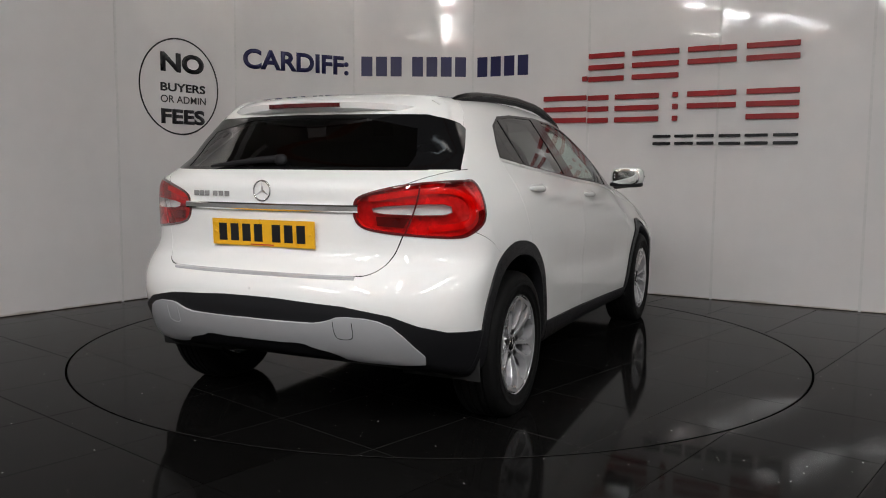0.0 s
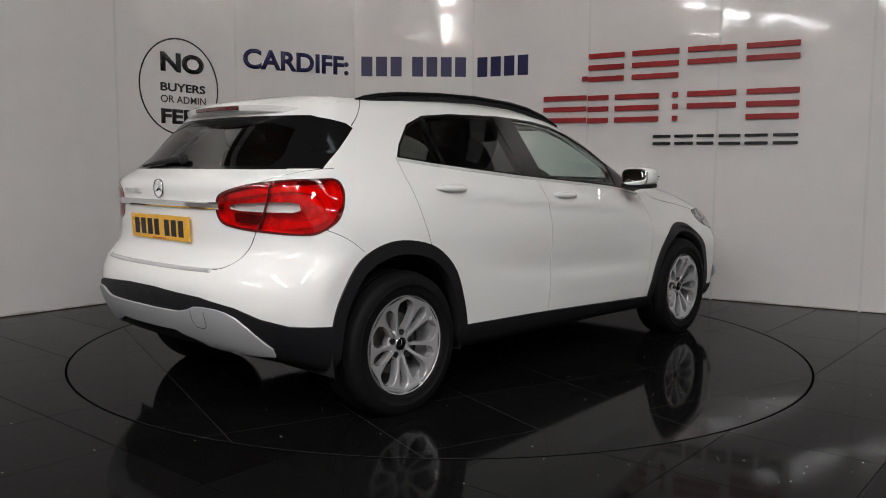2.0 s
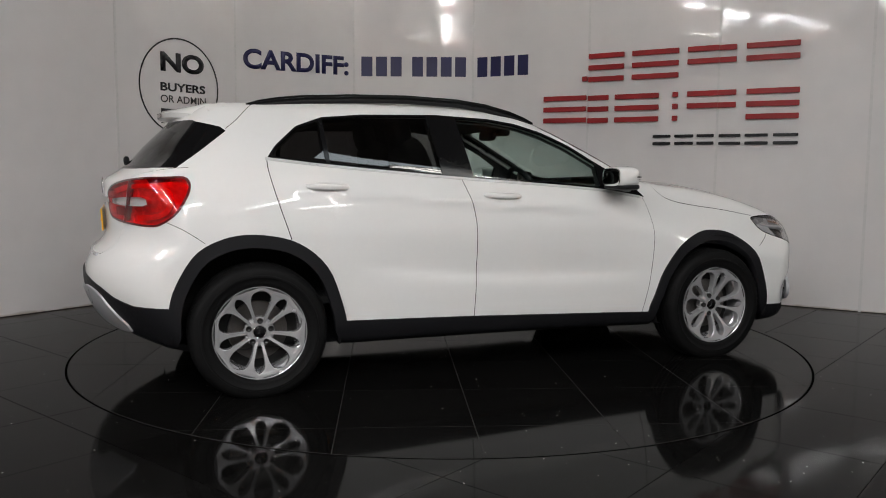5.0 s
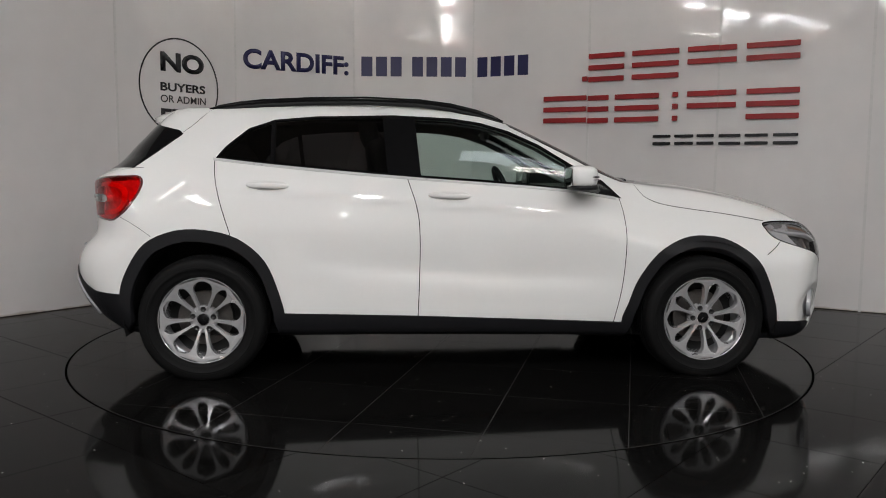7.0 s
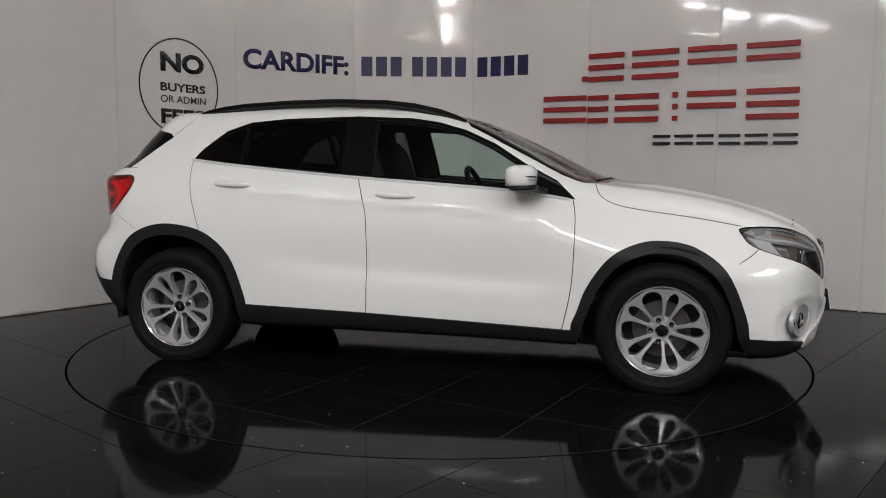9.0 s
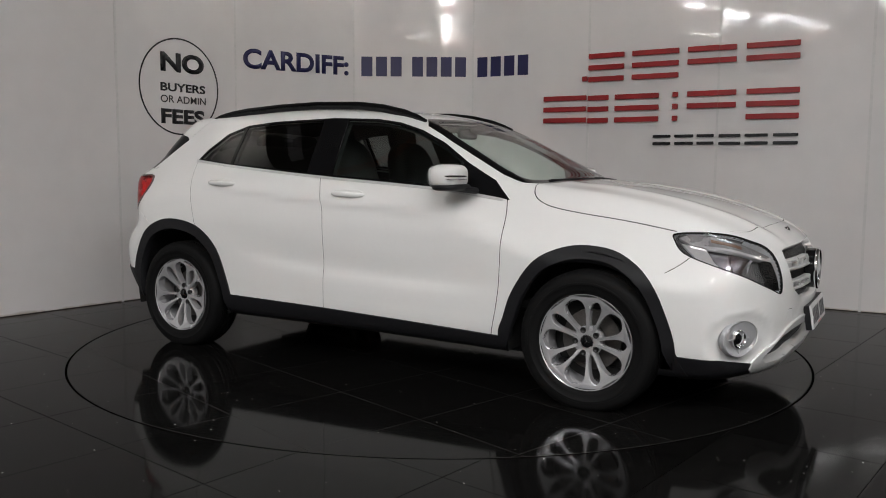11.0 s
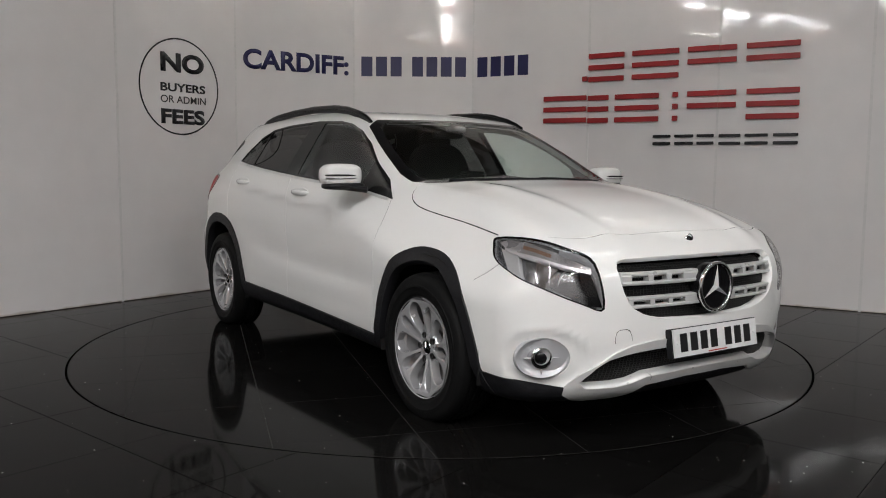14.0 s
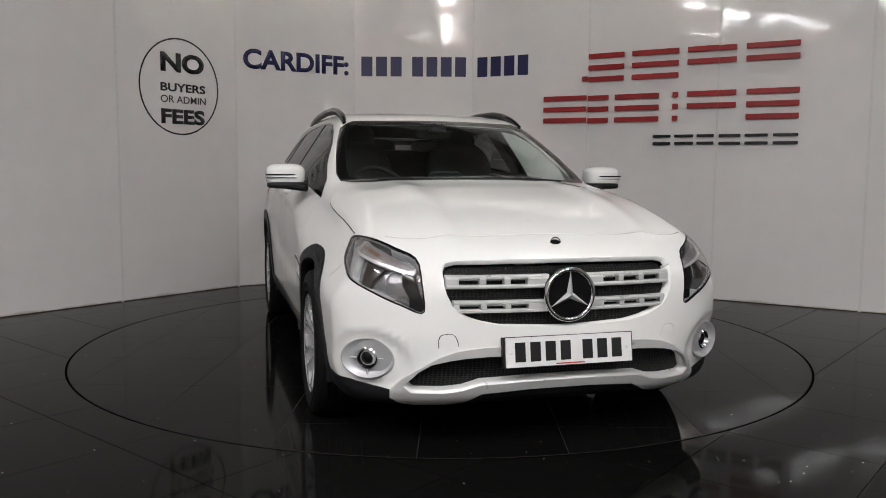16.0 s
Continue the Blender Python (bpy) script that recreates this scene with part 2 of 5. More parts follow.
# the hall behind the camera and overhead, its unseen walls added to enclose it
for i, (x0, x1, y0, y1) in enumerate(((-9.2, -9, -11, 6), (9, 9.2, -11, 6), (-9.2, 9.2, 6, 6.2))):
    tagged(part("wall_%d" % (20 + i), box(x0, x1, y0, y1, 0, CEIL), HALLWALL), "plain grey unseen wall added to enclose the hall", kind="structure")
# unseen wall added across the hall's end to keep blue sky light out
tagged(part("wall_23", box(-9.2, 9.2, -11.2, -11, 0, CEIL), HALLWALL), "plain grey unseen wall added to enclose the hall", kind="structure")
bm = bmesh.new()
xs = sorted({-9.2, 9.2} | {r[0] + q * r[2] for r in ROOFLIGHTS for q in (-1, 1)})
yl = sorted({-11.2, 6.2} | {r[1] + q * r[3] for r in ROOFLIGHTS for q in (-1, 1)})
for xa, xb in zip(xs, xs[1:]):
    for ya, yb in zip(yl, yl[1:]):
        if not any(abs((xa + xb) / 2 - r[0]) < r[2] and abs((ya + yb) / 2 - r[1]) < r[3] for r in ROOFLIGHTS):
            box(xa, xb, ya, yb, CEIL, CEIL + 0.1, bm=bm)
tagged(part("ceiling", bm, ROOF), "dark sheet-metal hall roof", kind="structure")
for x, y, hx, hy, _ in ROOFLIGHTS:
    ob = part("rooflight", box(x - hx, x + hx, y - hy, y + hy, CEIL + 0.01, CEIL + 0.04), GLOWDIM if hx > 1 else GLOW)
    tagged(ob, "bright translucent rooflight sheet", "rooflight", "rooflights of the hall", "structure")
for y in (-9.8, -5.4, -1.0):
    tagged(part("roof_beam", box(-9, 9, y - 0.08, y + 0.08, CEIL - 0.34, CEIL - 0.14, 0.01), STEELORANGE), "orange-painted steel roof beam", "beam", "roof beams", "structure")


def strip_light(x, y, z, turn, shade=False):
    lamp = new("strip_light")
    case = part("case", box(-0.75, 0.75, -0.05, 0.05, 0.0, 0.06, 0.01), LAMPCASE, lamp)
    for s in (-0.025, 0.025):
        bm = bmesh.new()
        bmesh.ops.create_cone(bm, cap_ends=True, segments=12, radius1=0.013, radius2=0.013, depth=1.44, matrix=Matrix.Translation((0, s, -0.016)) @ Matrix.Rotation(math.pi / 2, 4, "Y"))
        part("tube", bm, TUBE, lamp, "glowing lamp tube")
    for s in (-0.6, 0.6):
        part("hanger", box(s - 0.004, s + 0.004, -0.004, 0.004, 0.06, CEIL - z), LAMPCASE, lamp)
    # added to keep the wall lamps' tubes out of the car's reflections
    if shade:
        part("shade", box(-0.76, 0.76, -0.095, -0.085, -0.17, 0.062, 0.002), LAMPCASE, lamp, "added grey sheet-metal shade between tubes and car")
    lamp.matrix_world = pose(x, y, z, 0, 0, turn)
    return tagged(lamp, "unseen twin-tube lamp added to brighten the wall, with a shade" if shade else "twin-tube strip light hung from the hall roof", "lamp", "strip lights of the hall")


for x, y, z, turn in STRIPS:
    strip_light(x, y, z, turn)
for x, y, z, turn in ADDED_WASHERS:
    strip_light(x, y, z, turn, True)


# ---- signs on the wall sheets ----
def words(name, text, wall, x0, x1, z0, z1, material, parent, bold=0.0, depth=0.001):
    """Lettering fitted into a box on a wall sheet, x along the sheet."""
    c = bpy.data.curves.new(name, "FONT")
    c.body, c.size, c.offset, c.extrude, c.resolution_u = text, 1.0, bold, 0.0, 6
    tmp = new("tmp", c)
    bpy.context.view_layer.update()
    me = bpy.data.meshes.new_from_object(tmp.evaluated_get(bpy.context.evaluated_depsgraph_get()))
    bpy.data.objects.remove(tmp)
    p = np.array([v.co[:] for v in me.vertices])
    lo, hi = p.min(0), p.max(0)
    bm = bmesh.new()
    bm.from_mesh(me)
    bmesh.ops.remove_doubles(bm, verts=bm.verts[:], dist=1e-4)
    for v in bm.verts:
        v.co = Vector((x0 + (v.co.x - lo[0]) / (hi[0] - lo[0]) * (x1 - x0), 0, z0 + (v.co.y - lo[1]) / (hi[1] - lo[1]) * (z1 - z0)))
    r = bmesh.ops.extrude_face_region(bm, geom=bm.faces[:])
    for v in r["geom"]:
        if isinstance(v, bmesh.types.BMVert):
            v.co.y -= depth
    bmesh.ops.recalc_face_normals(bm, faces=bm.faces[:])
    return part(name, bm, material, parent)


def on_wall(ob, i, lift=0.0015):
    ob.matrix_world = walls[i].matrix_world @ Matrix.Translation((0, -lift, 0))
    return ob


W0 = 2  # sheet that starts at the third node
notice = on_wall(new("fee_notice"), W0 + 1)
words("line_no", "NO", 0, 0.408, 0.848, 1.945, 2.113, BLACKVINYL, notice, 0.045)
words("line_buyers", "BUYERS", 0, 0.403, 0.857, 1.779, 1.852, BLACKVINYL, notice, 0.028)
words("line_admin", "OR ADMIN", 0, 0.403, 0.860, 1.682, 1.745, BLACKVINYL, notice, 0.006)
words("line_fees", "FEES", 0, 0.403, 0.846, 1.500, 1.630, BLACKVINYL, notice, 0.042)
bm = bmesh.new()
rings = [[bm.verts.new((0.598 + (0.40 - s) * math.cos(2 * math.pi * k / 96), y, 1.824 + (0.418 - s) * math.sin(2 * math.pi * k / 96))) for k in range(96)] for s, y in ((0, 0), (0, -0.001), (0.0135, -0.001), (0.0135, 0))]
for k in range(96):
    for i in range(3):
        bm.faces.new((rings[i][k], rings[i + 1][k], rings[i + 1][(k + 1) % 96], rings[i][(k + 1) % 96]))
part("ring", bm, BLACKVINYL, notice)
tagged(notice, "round black vinyl notice about fees on the wall", "sign")
town = on_wall(new("town_sign"), W0 + 2)
words("town_name", "CARDIFF:", 0, 0.073, 1.142, 2.052, 2.240, NAVY, town, 0.035)
tagged(town, "navy vinyl town name on the wall", "sign")


def bars(name, wall, spans, z0, z1, material, depth, label, lift=0.0015):
    """Plain bars in place of characters: (x0, x1) or (x0, x1, z0, z1)."""
    ob = on_wall(new(name), wall, lift)
    for s in spans:
        a, b = (s[2], s[3]) if len(s) > 2 else (z0, z1)
        part("bar", box(s[0], s[1], -depth, 0, a, b, min(0.003, depth * 0.3) if depth > 0.004 else 0), material, ob)
    return tagged(ob, label, "sign")


def digits(x0, x1, n):
    w = (x1 - x0) / n
    return [(x0 + w * k + w * 0.12, x0 + w * (k + 1) - w * 0.12) for k in range(n)]


bars("number_sign", W0 + 3, digits(0.06, 0.50, 3) + digits(0.57, 1.145, 4), 2.052, 2.246, NAVY, 0.001, "navy vinyl bars on the wall")
bars("number_sign", W0 + 4, digits(0.03, 0.61, 4), 2.046, 2.240, NAVY, 0.001, "navy vinyl bars on the wall")
T = 0.046
red = "raised red acrylic bars on the wall"


def rows3(spans, z0, z1, n=3):
    """Plain stacked bars over each span."""
    out = []
    for x0, x1, *k in spans:
        for i in range(k[0] if k else n):
            c = z1 - T / 2 - (z1 - z0 - T) * i / (n - 1)
            out.append((x0, x1, c - T / 2, c + T / 2))
    return out


bars("red_sign", W0 + 4, rows3([(1.145, 1.195, 1)], 1.947, 2.0), 0, 0, REDSIGN, 0.02, red, 0.006)
bars("red_sign", W0 + 5, rows3([(0.004, 0.345), (0.42, 0.842), (0.918, 1.19, 2)], 1.946, 2.203), 0, 0, REDSIGN, 0.02, red, 0.006)
bars("red_sign", W0 + 6, rows3([(0.004, 0.143, 2), (0.222, 0.642, 2)], 1.948, 2.200), 0, 0, REDSIGN, 0.02, red, 0.006)
bars("red_sign", W0 + 4, rows3([(0.765, 1.19)], 1.574, 1.826), 0, 0, REDSIGN, 0.02, red, 0.006)
bars("red_sign", W0 + 5, rows3([(0.004, 0.205), (0.266, 0.674), (0.797, 0.845), (0.925, 1.19, 2)], 1.567, 1.820), 0, 0, REDSIGN, 0.02, red, 0.006)
bars("red_sign", W0 + 6, rows3([(0.004, 0.152, 2), (0.235, 0.652)], 1.564, 1.820), 0, 0, REDSIGN, 0.02, red, 0.006)
black = "raised black bars under the red ones"
T = 0.026
bars("black_sign", W0 + 5, rows3([(0.63, 0.79), (0.825, 0.99), (1.02, 1.165)], 1.356, 1.446, 2), 0, 0, BLACKVINYL, 0.016, black, 0.006)
bars("black_sign", W0 + 6, rows3([(0.02, 0.20), (0.235, 0.42), (0.46, 0.655)], 1.352, 1.444, 2), 0, 0, BLACKVINYL, 0.016, black, 0.006)


# ---- tiles: the fixed floor round the turntable, and the turntable's own ----
def clip_tile(corners, radius, inner):
    """Outlines of a tile's share inside or outside the circle round the origin."""
    pts = []
    n = 24
    for a, b in zip(corners, corners[1:] + corners[:1]):
        pts += [(a[0] + (b[0] - a[0]) * k / n, a[1] + (b[1] - a[1]) * k / n) for k in range(n)]
    keep = [(math.hypot(*p) < radius) == inner for p in pts]
    if all(keep):
        return [corners]
    if not any(keep):
        return []
    out = []
    m = len(pts)
    start = next(k for k in range(m) if not keep[k])
    run = []
    for k in range(start, start + m + 1):
        i = k % m
        if keep[i]:
            if not run:
                run.append(cross(pts[i - 1], pts[i], radius))
            run.append(pts[i])
        elif run:
            run.append(cross(pts[i - 1], pts[i], radius))
            a0, a1 = math.atan2(run[-1][1], run[-1][0]), math.atan2(run[0][1], run[0][0])
            da = (a1 - a0 + math.pi) % (2 * math.pi) - math.pi
            arc = [(radius * math.cos(a0 + da * q / 12), radius * math.sin(a0 + da * q / 12)) for q in range(1, 12)]
            out.append(run + arc)
            run = []
    return out


def cross(a, b, radius):
    lo, hi = 0.0, 1.0
    fa = math.hypot(*a) < radius
    for _ in range(20):
        m = (lo + hi) / 2
        if (math.hypot(a[0] + (b[0] - a[0]) * m, a[1] + (b[1] - a[1]) * m) < radius) == fa:
            lo = m
        else:
            hi = m
    return (a[0] + (b[0] - a[0]) * lo, a[1] + (b[1] - a[1]) * lo)


def tiles(parent, angle, ox, oy, radius, inner, keep):
    ca, sa = math.cos(angle), math.sin(angle)
    gap = 0.0018
    for i in range(-16, 17):
        for j in range(-16, 17):
            q = [(i * 0.6 + gap, j * 0.6 + gap), (i * 0.6 + 0.6 - gap, j * 0.6 + gap), (i * 0.6 + 0.6 - gap, j * 0.6 + 0.6 - gap), (i * 0.6 + gap, j * 0.6 + 0.6 - gap)]
            q = [(ox + x * ca - y * sa, oy + x * sa + y * ca) for x, y in q]
            cx, cy = sum(p[0] for p in q) / 4, sum(p[1] for p in q) / 4
            if not keep(cx, cy):
                continue
            for poly in clip_tile(q, radius, inner):
                n = len(poly)
                z = random.uniform(-0.0004, 0.0)
                v = [(x, y, z) for x, y in poly] + [(x, y, -0.008) for x, y in poly]
                f = [tuple(range(n))] + [(k, n + k, n + (k + 1) % n, (k + 1) % n) for k in range(n)]
                me = bpy.data.meshes.new("tile")
                me.from_pydata(v, [], f)
                me.materials.append(TILE)
                new("tile", me).parent = parent


def before_wall(x, y):
    for a, b in zip(NODES, NODES[1:]):
        d = (b[0] - a[0], b[1] - a[1])
        l = math.hypot(*d)
        if 0 <= ((x - a[0]) * d[0] + (y - a[1]) * d[1]) / l <= l and (-(x - a[0]) * d[1] + (y - a[1]) * d[0]) / l > 0.45:
            return False
    return y < 3.4


turntable = new("turntable")
tagged(turntable, "round black-tiled car turntable flush with the floor", "turntable")
bm = bmesh.new()
bmesh.ops.create_cone(bm, cap_ends=True, segments=128, radius1=R_TABLE - 0.004, radius2=R_TABLE - 0.004, depth=0.003, matrix=Matrix.Translation((0, 0, -0.0022)))
part("deck", bm, GROUT, turntable, "dark joint bed")
tagged(bpy.data.objects["floor"], kind="structure")


# ---- car body: one smooth solid described by its profiles ----
def curve1(pts):
    """A smooth monotone-friendly cubic through (x, value) pairs."""
    xs = np.array([p[0] for p in pts], float)
    ys = np.array([p[1] for p in pts], float)
    h = np.diff(xs)
    s = np.diff(ys) / h
    m = np.empty_like(xs)
    m[0], m[-1] = s[0], s[-1]
    m[1:-1] = np.where(s[:-1] * s[1:] <= 0, 0.0, (s[:-1] * h[1:] + s[1:] * h[:-1]) / (h[1:] + h[:-1]))

    def f(x):
        x = np.asarray(x, float)
        i = np.clip(np.searchsorted(xs, x) - 1, 0, len(h) - 1)
        u = (x - xs[i]) / h[i]
        uc = np.clip(u, 0, 1)
        a, b, c, d = ys[i], ys[i + 1], m[i] * h[i], m[i + 1] * h[i]
        v = a * (2 * uc**3 - 3 * uc**2 + 1) + c * (uc**3 - 2 * uc**2 + uc) + b * (3 * uc**2 - 2 * uc**3) + d * (uc**3 - uc**2)
        return v + np.where(u > 1, (u - 1) * d, 0) + np.where(u < 0, u * c, 0)
    return f


def smax(a, b, k):
    h = np.clip(0.5 + 0.5 * (a - b) / k, 0, 1)
    return b * (1 - h) + a * h + k * h * (1 - h)


def smin(a, b, k):
    return -smax(-a, -b, k)


TOP = curve1([(-2.3, 1.44), (-1.9, 1.445), (-1.6, 1.455), (-1.3, 1.468), (-0.975, 1.482), (-0.657, 1.489), (-0.336, 1.486), (0.0, 1.466), (0.22, 1.43), (0.46, 1.345),
              (0.70, 1.235), (0.90, 1.135), (1.02, 1.082), (1.14, 1.06), (1.40, 1.026), (1.75, 0.957), (1.98, 0.880), (2.12, 0.81), (2.3, 0.68)])
REAR = curve1([(0.15, -1.88), (0.25, -2.0), (0.35, -2.08), (0.45, -2.14), (0.56, -2.165), (0.63, -2.155), (0.69, -2.12), (0.74, -2.075), (0.82, -2.055), (0.92, -2.058), (1.0, -2.062), (1.06, -2.045),
               (1.10, -1.985), (1.25, -1.835), (1.38, -1.70), (1.46, -1.62), (1.6, -1.5)])
FRONT = curve1([(0.15, 2.05), (0.2, 2.125), (0.3, 2.19), (0.4, 2.212), (0.5, 2.222), (0.62, 2.222), (0.72, 2.2), (0.8, 2.16), (0.9, 2.08), (1.1, 1.9)])
BELT = curve1([(-2.2, 1.215), (-1.28, 1.165), (-0.98, 1.135), (-0.29, 1.076), (0.58, 1.022), (0.9, 0.985), (1.5, 0.93)])
SIDE = curve1([(0.15, 0.78), (0.22, 0.835), (0.3, 0.868), (0.42, 0.882), (0.55, 0.888), (0.68, 0.893), (0.78, 0.893), (0.88, 0.882), (0.96, 0.866), (1.04, 0.84), (1.12, 0.80), (1.3, 0.68)])
LONG = curve1([(-2.3, 0.955), (-2.0, 0.975), (-1.7, 0.997), (-1.35, 1.008), (-0.9, 0.998), (-0.2, 0.986), (0.6, 0.988), (1.0, 0.998), (1.35, 1.006), (1.7, 0.99), (2.0, 0.96), (2.3, 0.93)])
TAPER = curve1([(-2.3, 0.19), (-1.9, 0.125), (-1.6, 0.085), (-1.28, 0.045), (-0.9, 0.012), (-0.3, 0.0), (0.3, 0.006), (0.7, 0.03), (1.0, 0.06), (1.6, 0.1)])

FLOORLINE = curve1([(-2.3, 0.40), (-2.1, 0.355), (-1.9, 0.30), (-1.75, 0.255), (-1.4, 0.225), (-1.0, 0.235), (1.0, 0.213), (1.6, 0.19), (1.9, 0.19), (2.3, 0.23)])


def body_field(x, y, z):
    """Below zero inside the body."""
    y = np.abs(y)
    s = z - BELT(x)
    lower = SIDE(z) * LONG(x)
    # sculpted flanks: a crease under the handles and a rising lower sweep
    ridge = np.where(s > -0.125, np.exp(-(((s + 0.125) / 0.06) ** 2)), np.exp(-(((s + 0.125) / 0.026) ** 2)))
    lower = lower + 0.010 * ridge * np.clip((1.7 - np.abs(x + 0.1)) / 0.5, 0, 1)
    zs = 0.47 + 0.10 * np.clip((0.6 - x) / 1.5, 0, 1.2) ** 2
    lower = lower - 0.012 * np.exp(-(((z - zs - 0.085) / np.where(z > zs + 0.085, 0.11, 0.055)) ** 2)) * np.clip((0.95 - np.abs(x)) / 0.4, 0, 1)
    upper = 0.812 - TAPER(x) - 0.60 * s - 0.16 * np.clip(s, 0, 1) ** 2
    width = smin(lower, upper, 0.03)
    bow = np.where(x > -0.3, 0.21 * np.clip((x + 0.3) / 0.8, 0, 1), 0.0)
    bonnet = np.clip((x - 1.0) / 0.3, 0, 1)
    bulge = bonnet * (0.013 * np.exp(-(((y - 0.42) / 0.065) ** 2)) - 0.10 * np.clip(y - 0.45, 0, 1) ** 2 * 1.6)
    top = TOP(x + bow * (1 - bonnet * 0.3) * y**2 * 1.0) - 0.05 * y**2 * (1 - 0.3 * bonnet) + bulge
    end = 0.13 * y**2 + 0.36 * y**4
    f = smax(y - width, z - top, 0.07)
    f = smax(f, x - FRONT(z) + end, 0.06)
    # pocket round the fog lamp
    d = np.hypot(((y - x) * 0.7071 + 0.905) / 0.195, (z - 0.372) / 0.142)
    q = np.clip((1 - d) / 0.36, 0, 1)
    f = f + np.where(x > 1.6, 0.018, 0.0) * q**2 * (3 - 2 * q)
    hi = np.clip((z - 1.08) / 0.1, 0, 1)
    f = smax(f, REAR(z) + end * (1 + 0.35 * hi) - x, 0.07)
    return smax(f, FLOORLINE(x) - z, 0.04)


def body_grid(nx, nc, na):
    """Points of the right half on rays from an axis inside the body, root by bisection."""
    x0, x1, zc = -1.35, 1.45, 0.62
    ang = np.linspace(-math.pi / 2, math.pi / 2, na)
    rows = []
    for ph in np.linspace(0.004, math.pi / 2, nc)[:-1]:
        rows.append((x0, -math.cos(ph), math.sin(ph)))
    for x in np.linspace(x0, x1, nx):
        rows.append((x, 0.0, 1.0))
    for ph in np.linspace(math.pi / 2, 0.004, nc)[1:]:
        rows.append((x1, math.cos(ph), math.sin(ph)))
    rows = np.array(rows)
    ox = rows[:, 0][:, None] + 0 * ang
    dx = rows[:, 1][:, None] + 0 * ang
    dy = -rows[:, 2][:, None] * np.cos(ang)
    dz = rows[:, 2][:, None] * np.sin(ang)
    lo, hi = np.zeros_like(dx), np.full_like(dx, 2.0)
    for _ in range(34):
        m = (lo + hi) / 2
        inside = body_field(ox + m * dx, m * dy, zc + m * dz) < 0
        lo, hi = np.where(inside, m, lo), np.where(inside, hi, m)
    return np.stack([ox + lo * dx, lo * dy, zc + lo * dz], -1)


def grad(p):
    e = 1e-3
    x, y, z = p[:, 0], p[:, 1], p[:, 2]
    g = np.stack([body_field(x + e, y, z) - body_field(x - e, y, z), body_field(x, y + e, z) - body_field(x, y - e, z), body_field(x, y, z + e) - body_field(x, y, z - e)], -1)
    return g / np.maximum(np.linalg.norm(g, axis=1), 1e-9)[:, None]


def shell_bmesh(grid):
    bm = bmesh.new()
    n, m, _ = grid.shape
    vs = [[bm.verts.new(grid[i, j]) for j in range(m)] for i in range(n)]
    for i in range(n - 1):
        for j in range(m - 1):
            bm.faces.new((vs[i][j], vs[i + 1][j], vs[i + 1][j + 1], vs[i][j + 1]))
    return bm


# ways to look at the shell when cutting: side, rear, front, the two corners, top
VIEWS = {
    "S": (lambda p: (p.x, p.z), lambda p, n: n.y < -0.15),
    "R": (lambda p: (p.y, p.z), lambda p, n: p.x < -1.4 and n.x < -0.12),
    "F": (lambda p: (p.y, p.z), lambda p, n: p.x > 1.6 and n.x > 0.1),
    "RC": (lambda p: ((p.x - p.y) * 0.7071, p.z), lambda p, n: p.x < -1.4 and n.x - n.y < 0.9 and n.y < 0.2),
    "FC": (lambda p: ((-p.x - p.y) * 0.7071, p.z), lambda p, n: p.x > 1.4),
    "T": (lambda p: (p.x, p.y), lambda p, n: n.z > 0.2),
}


def rounded(poly, times=2):
    """Closed outline with its corners cut off."""
    for _ in range(times):
        poly = [q for a, b in zip(poly, poly[1:] + poly[:1]) for q in ((a[0] * 0.78 + b[0] * 0.22, a[1] * 0.78 + b[1] * 0.22), (a[0] * 0.22 + b[0] * 0.78, a[1] * 0.22 + b[1] * 0.78))]
    return poly


def spline(poly, n=4):
    """Closed smooth outline through its points."""
    out = []
    m = len(poly)
    for i in range(m):
        p0, p1, p2, p3 = poly[i - 1], poly[i], poly[(i + 1) % m], poly[(i + 2) % m]
        for k in range(n):
            t = k / n
            out.append(tuple(0.5 * (2 * p1[c] + (p2[c] - p0[c]) * t + (2 * p0[c] - 5 * p1[c] + 4 * p2[c] - p3[c]) * t * t + (3 * p1[c] - p0[c] - 3 * p2[c] + p3[c]) * t**3) for c in (0, 1)))
    return out


def ribbon(line, w, times=2):
    """A thin closed outline along an open line."""
    for _ in range(times):
        line = [line[0]] + [q for a, b in zip(line, line[1:]) for q in ((a[0] * 0.75 + b[0] * 0.25, a[1] * 0.75 + b[1] * 0.25), (a[0] * 0.25 + b[0] * 0.75, a[1] * 0.25 + b[1] * 0.75))] + [line[-1]]
    left, right = [], []
    for i, p in enumerate(line):
        a, b = line[max(i - 1, 0)], line[min(i + 1, len(line) - 1)]
        d = math.hypot(b[0] - a[0], b[1] - a[1]) or 1
        nx, ny = -(b[1] - a[1]) / d * w / 2, (b[0] - a[0]) / d * w / 2
        left.append((p[0] + nx, p[1] + ny))
        right.append((p[0] - nx, p[1] - ny))
    return left + right[::-1]


def inset(poly, d):
    """The outline moved inwards, for one that runs anticlockwise."""
    out = []
    m = len(poly)
    for i in range(m):
        a, p, b = poly[i - 1], poly[i], poly[(i + 1) % m]
        l1, l2 = math.hypot(p[0] - a[0], p[1] - a[1]), math.hypot(b[0] - p[0], b[1] - p[1])
        n1, n2 = (-(p[1] - a[1]) / l1, (p[0] - a[0]) / l1), (-(b[1] - p[1]) / l2, (b[0] - p[0]) / l2)
        k = d / max(0.4, 1 + n1[0] * n2[0] + n1[1] * n2[1])
        out.append((p[0] + (n1[0] + n2[0]) * k, p[1] + (n1[1] + n2[1]) * k))
    return out


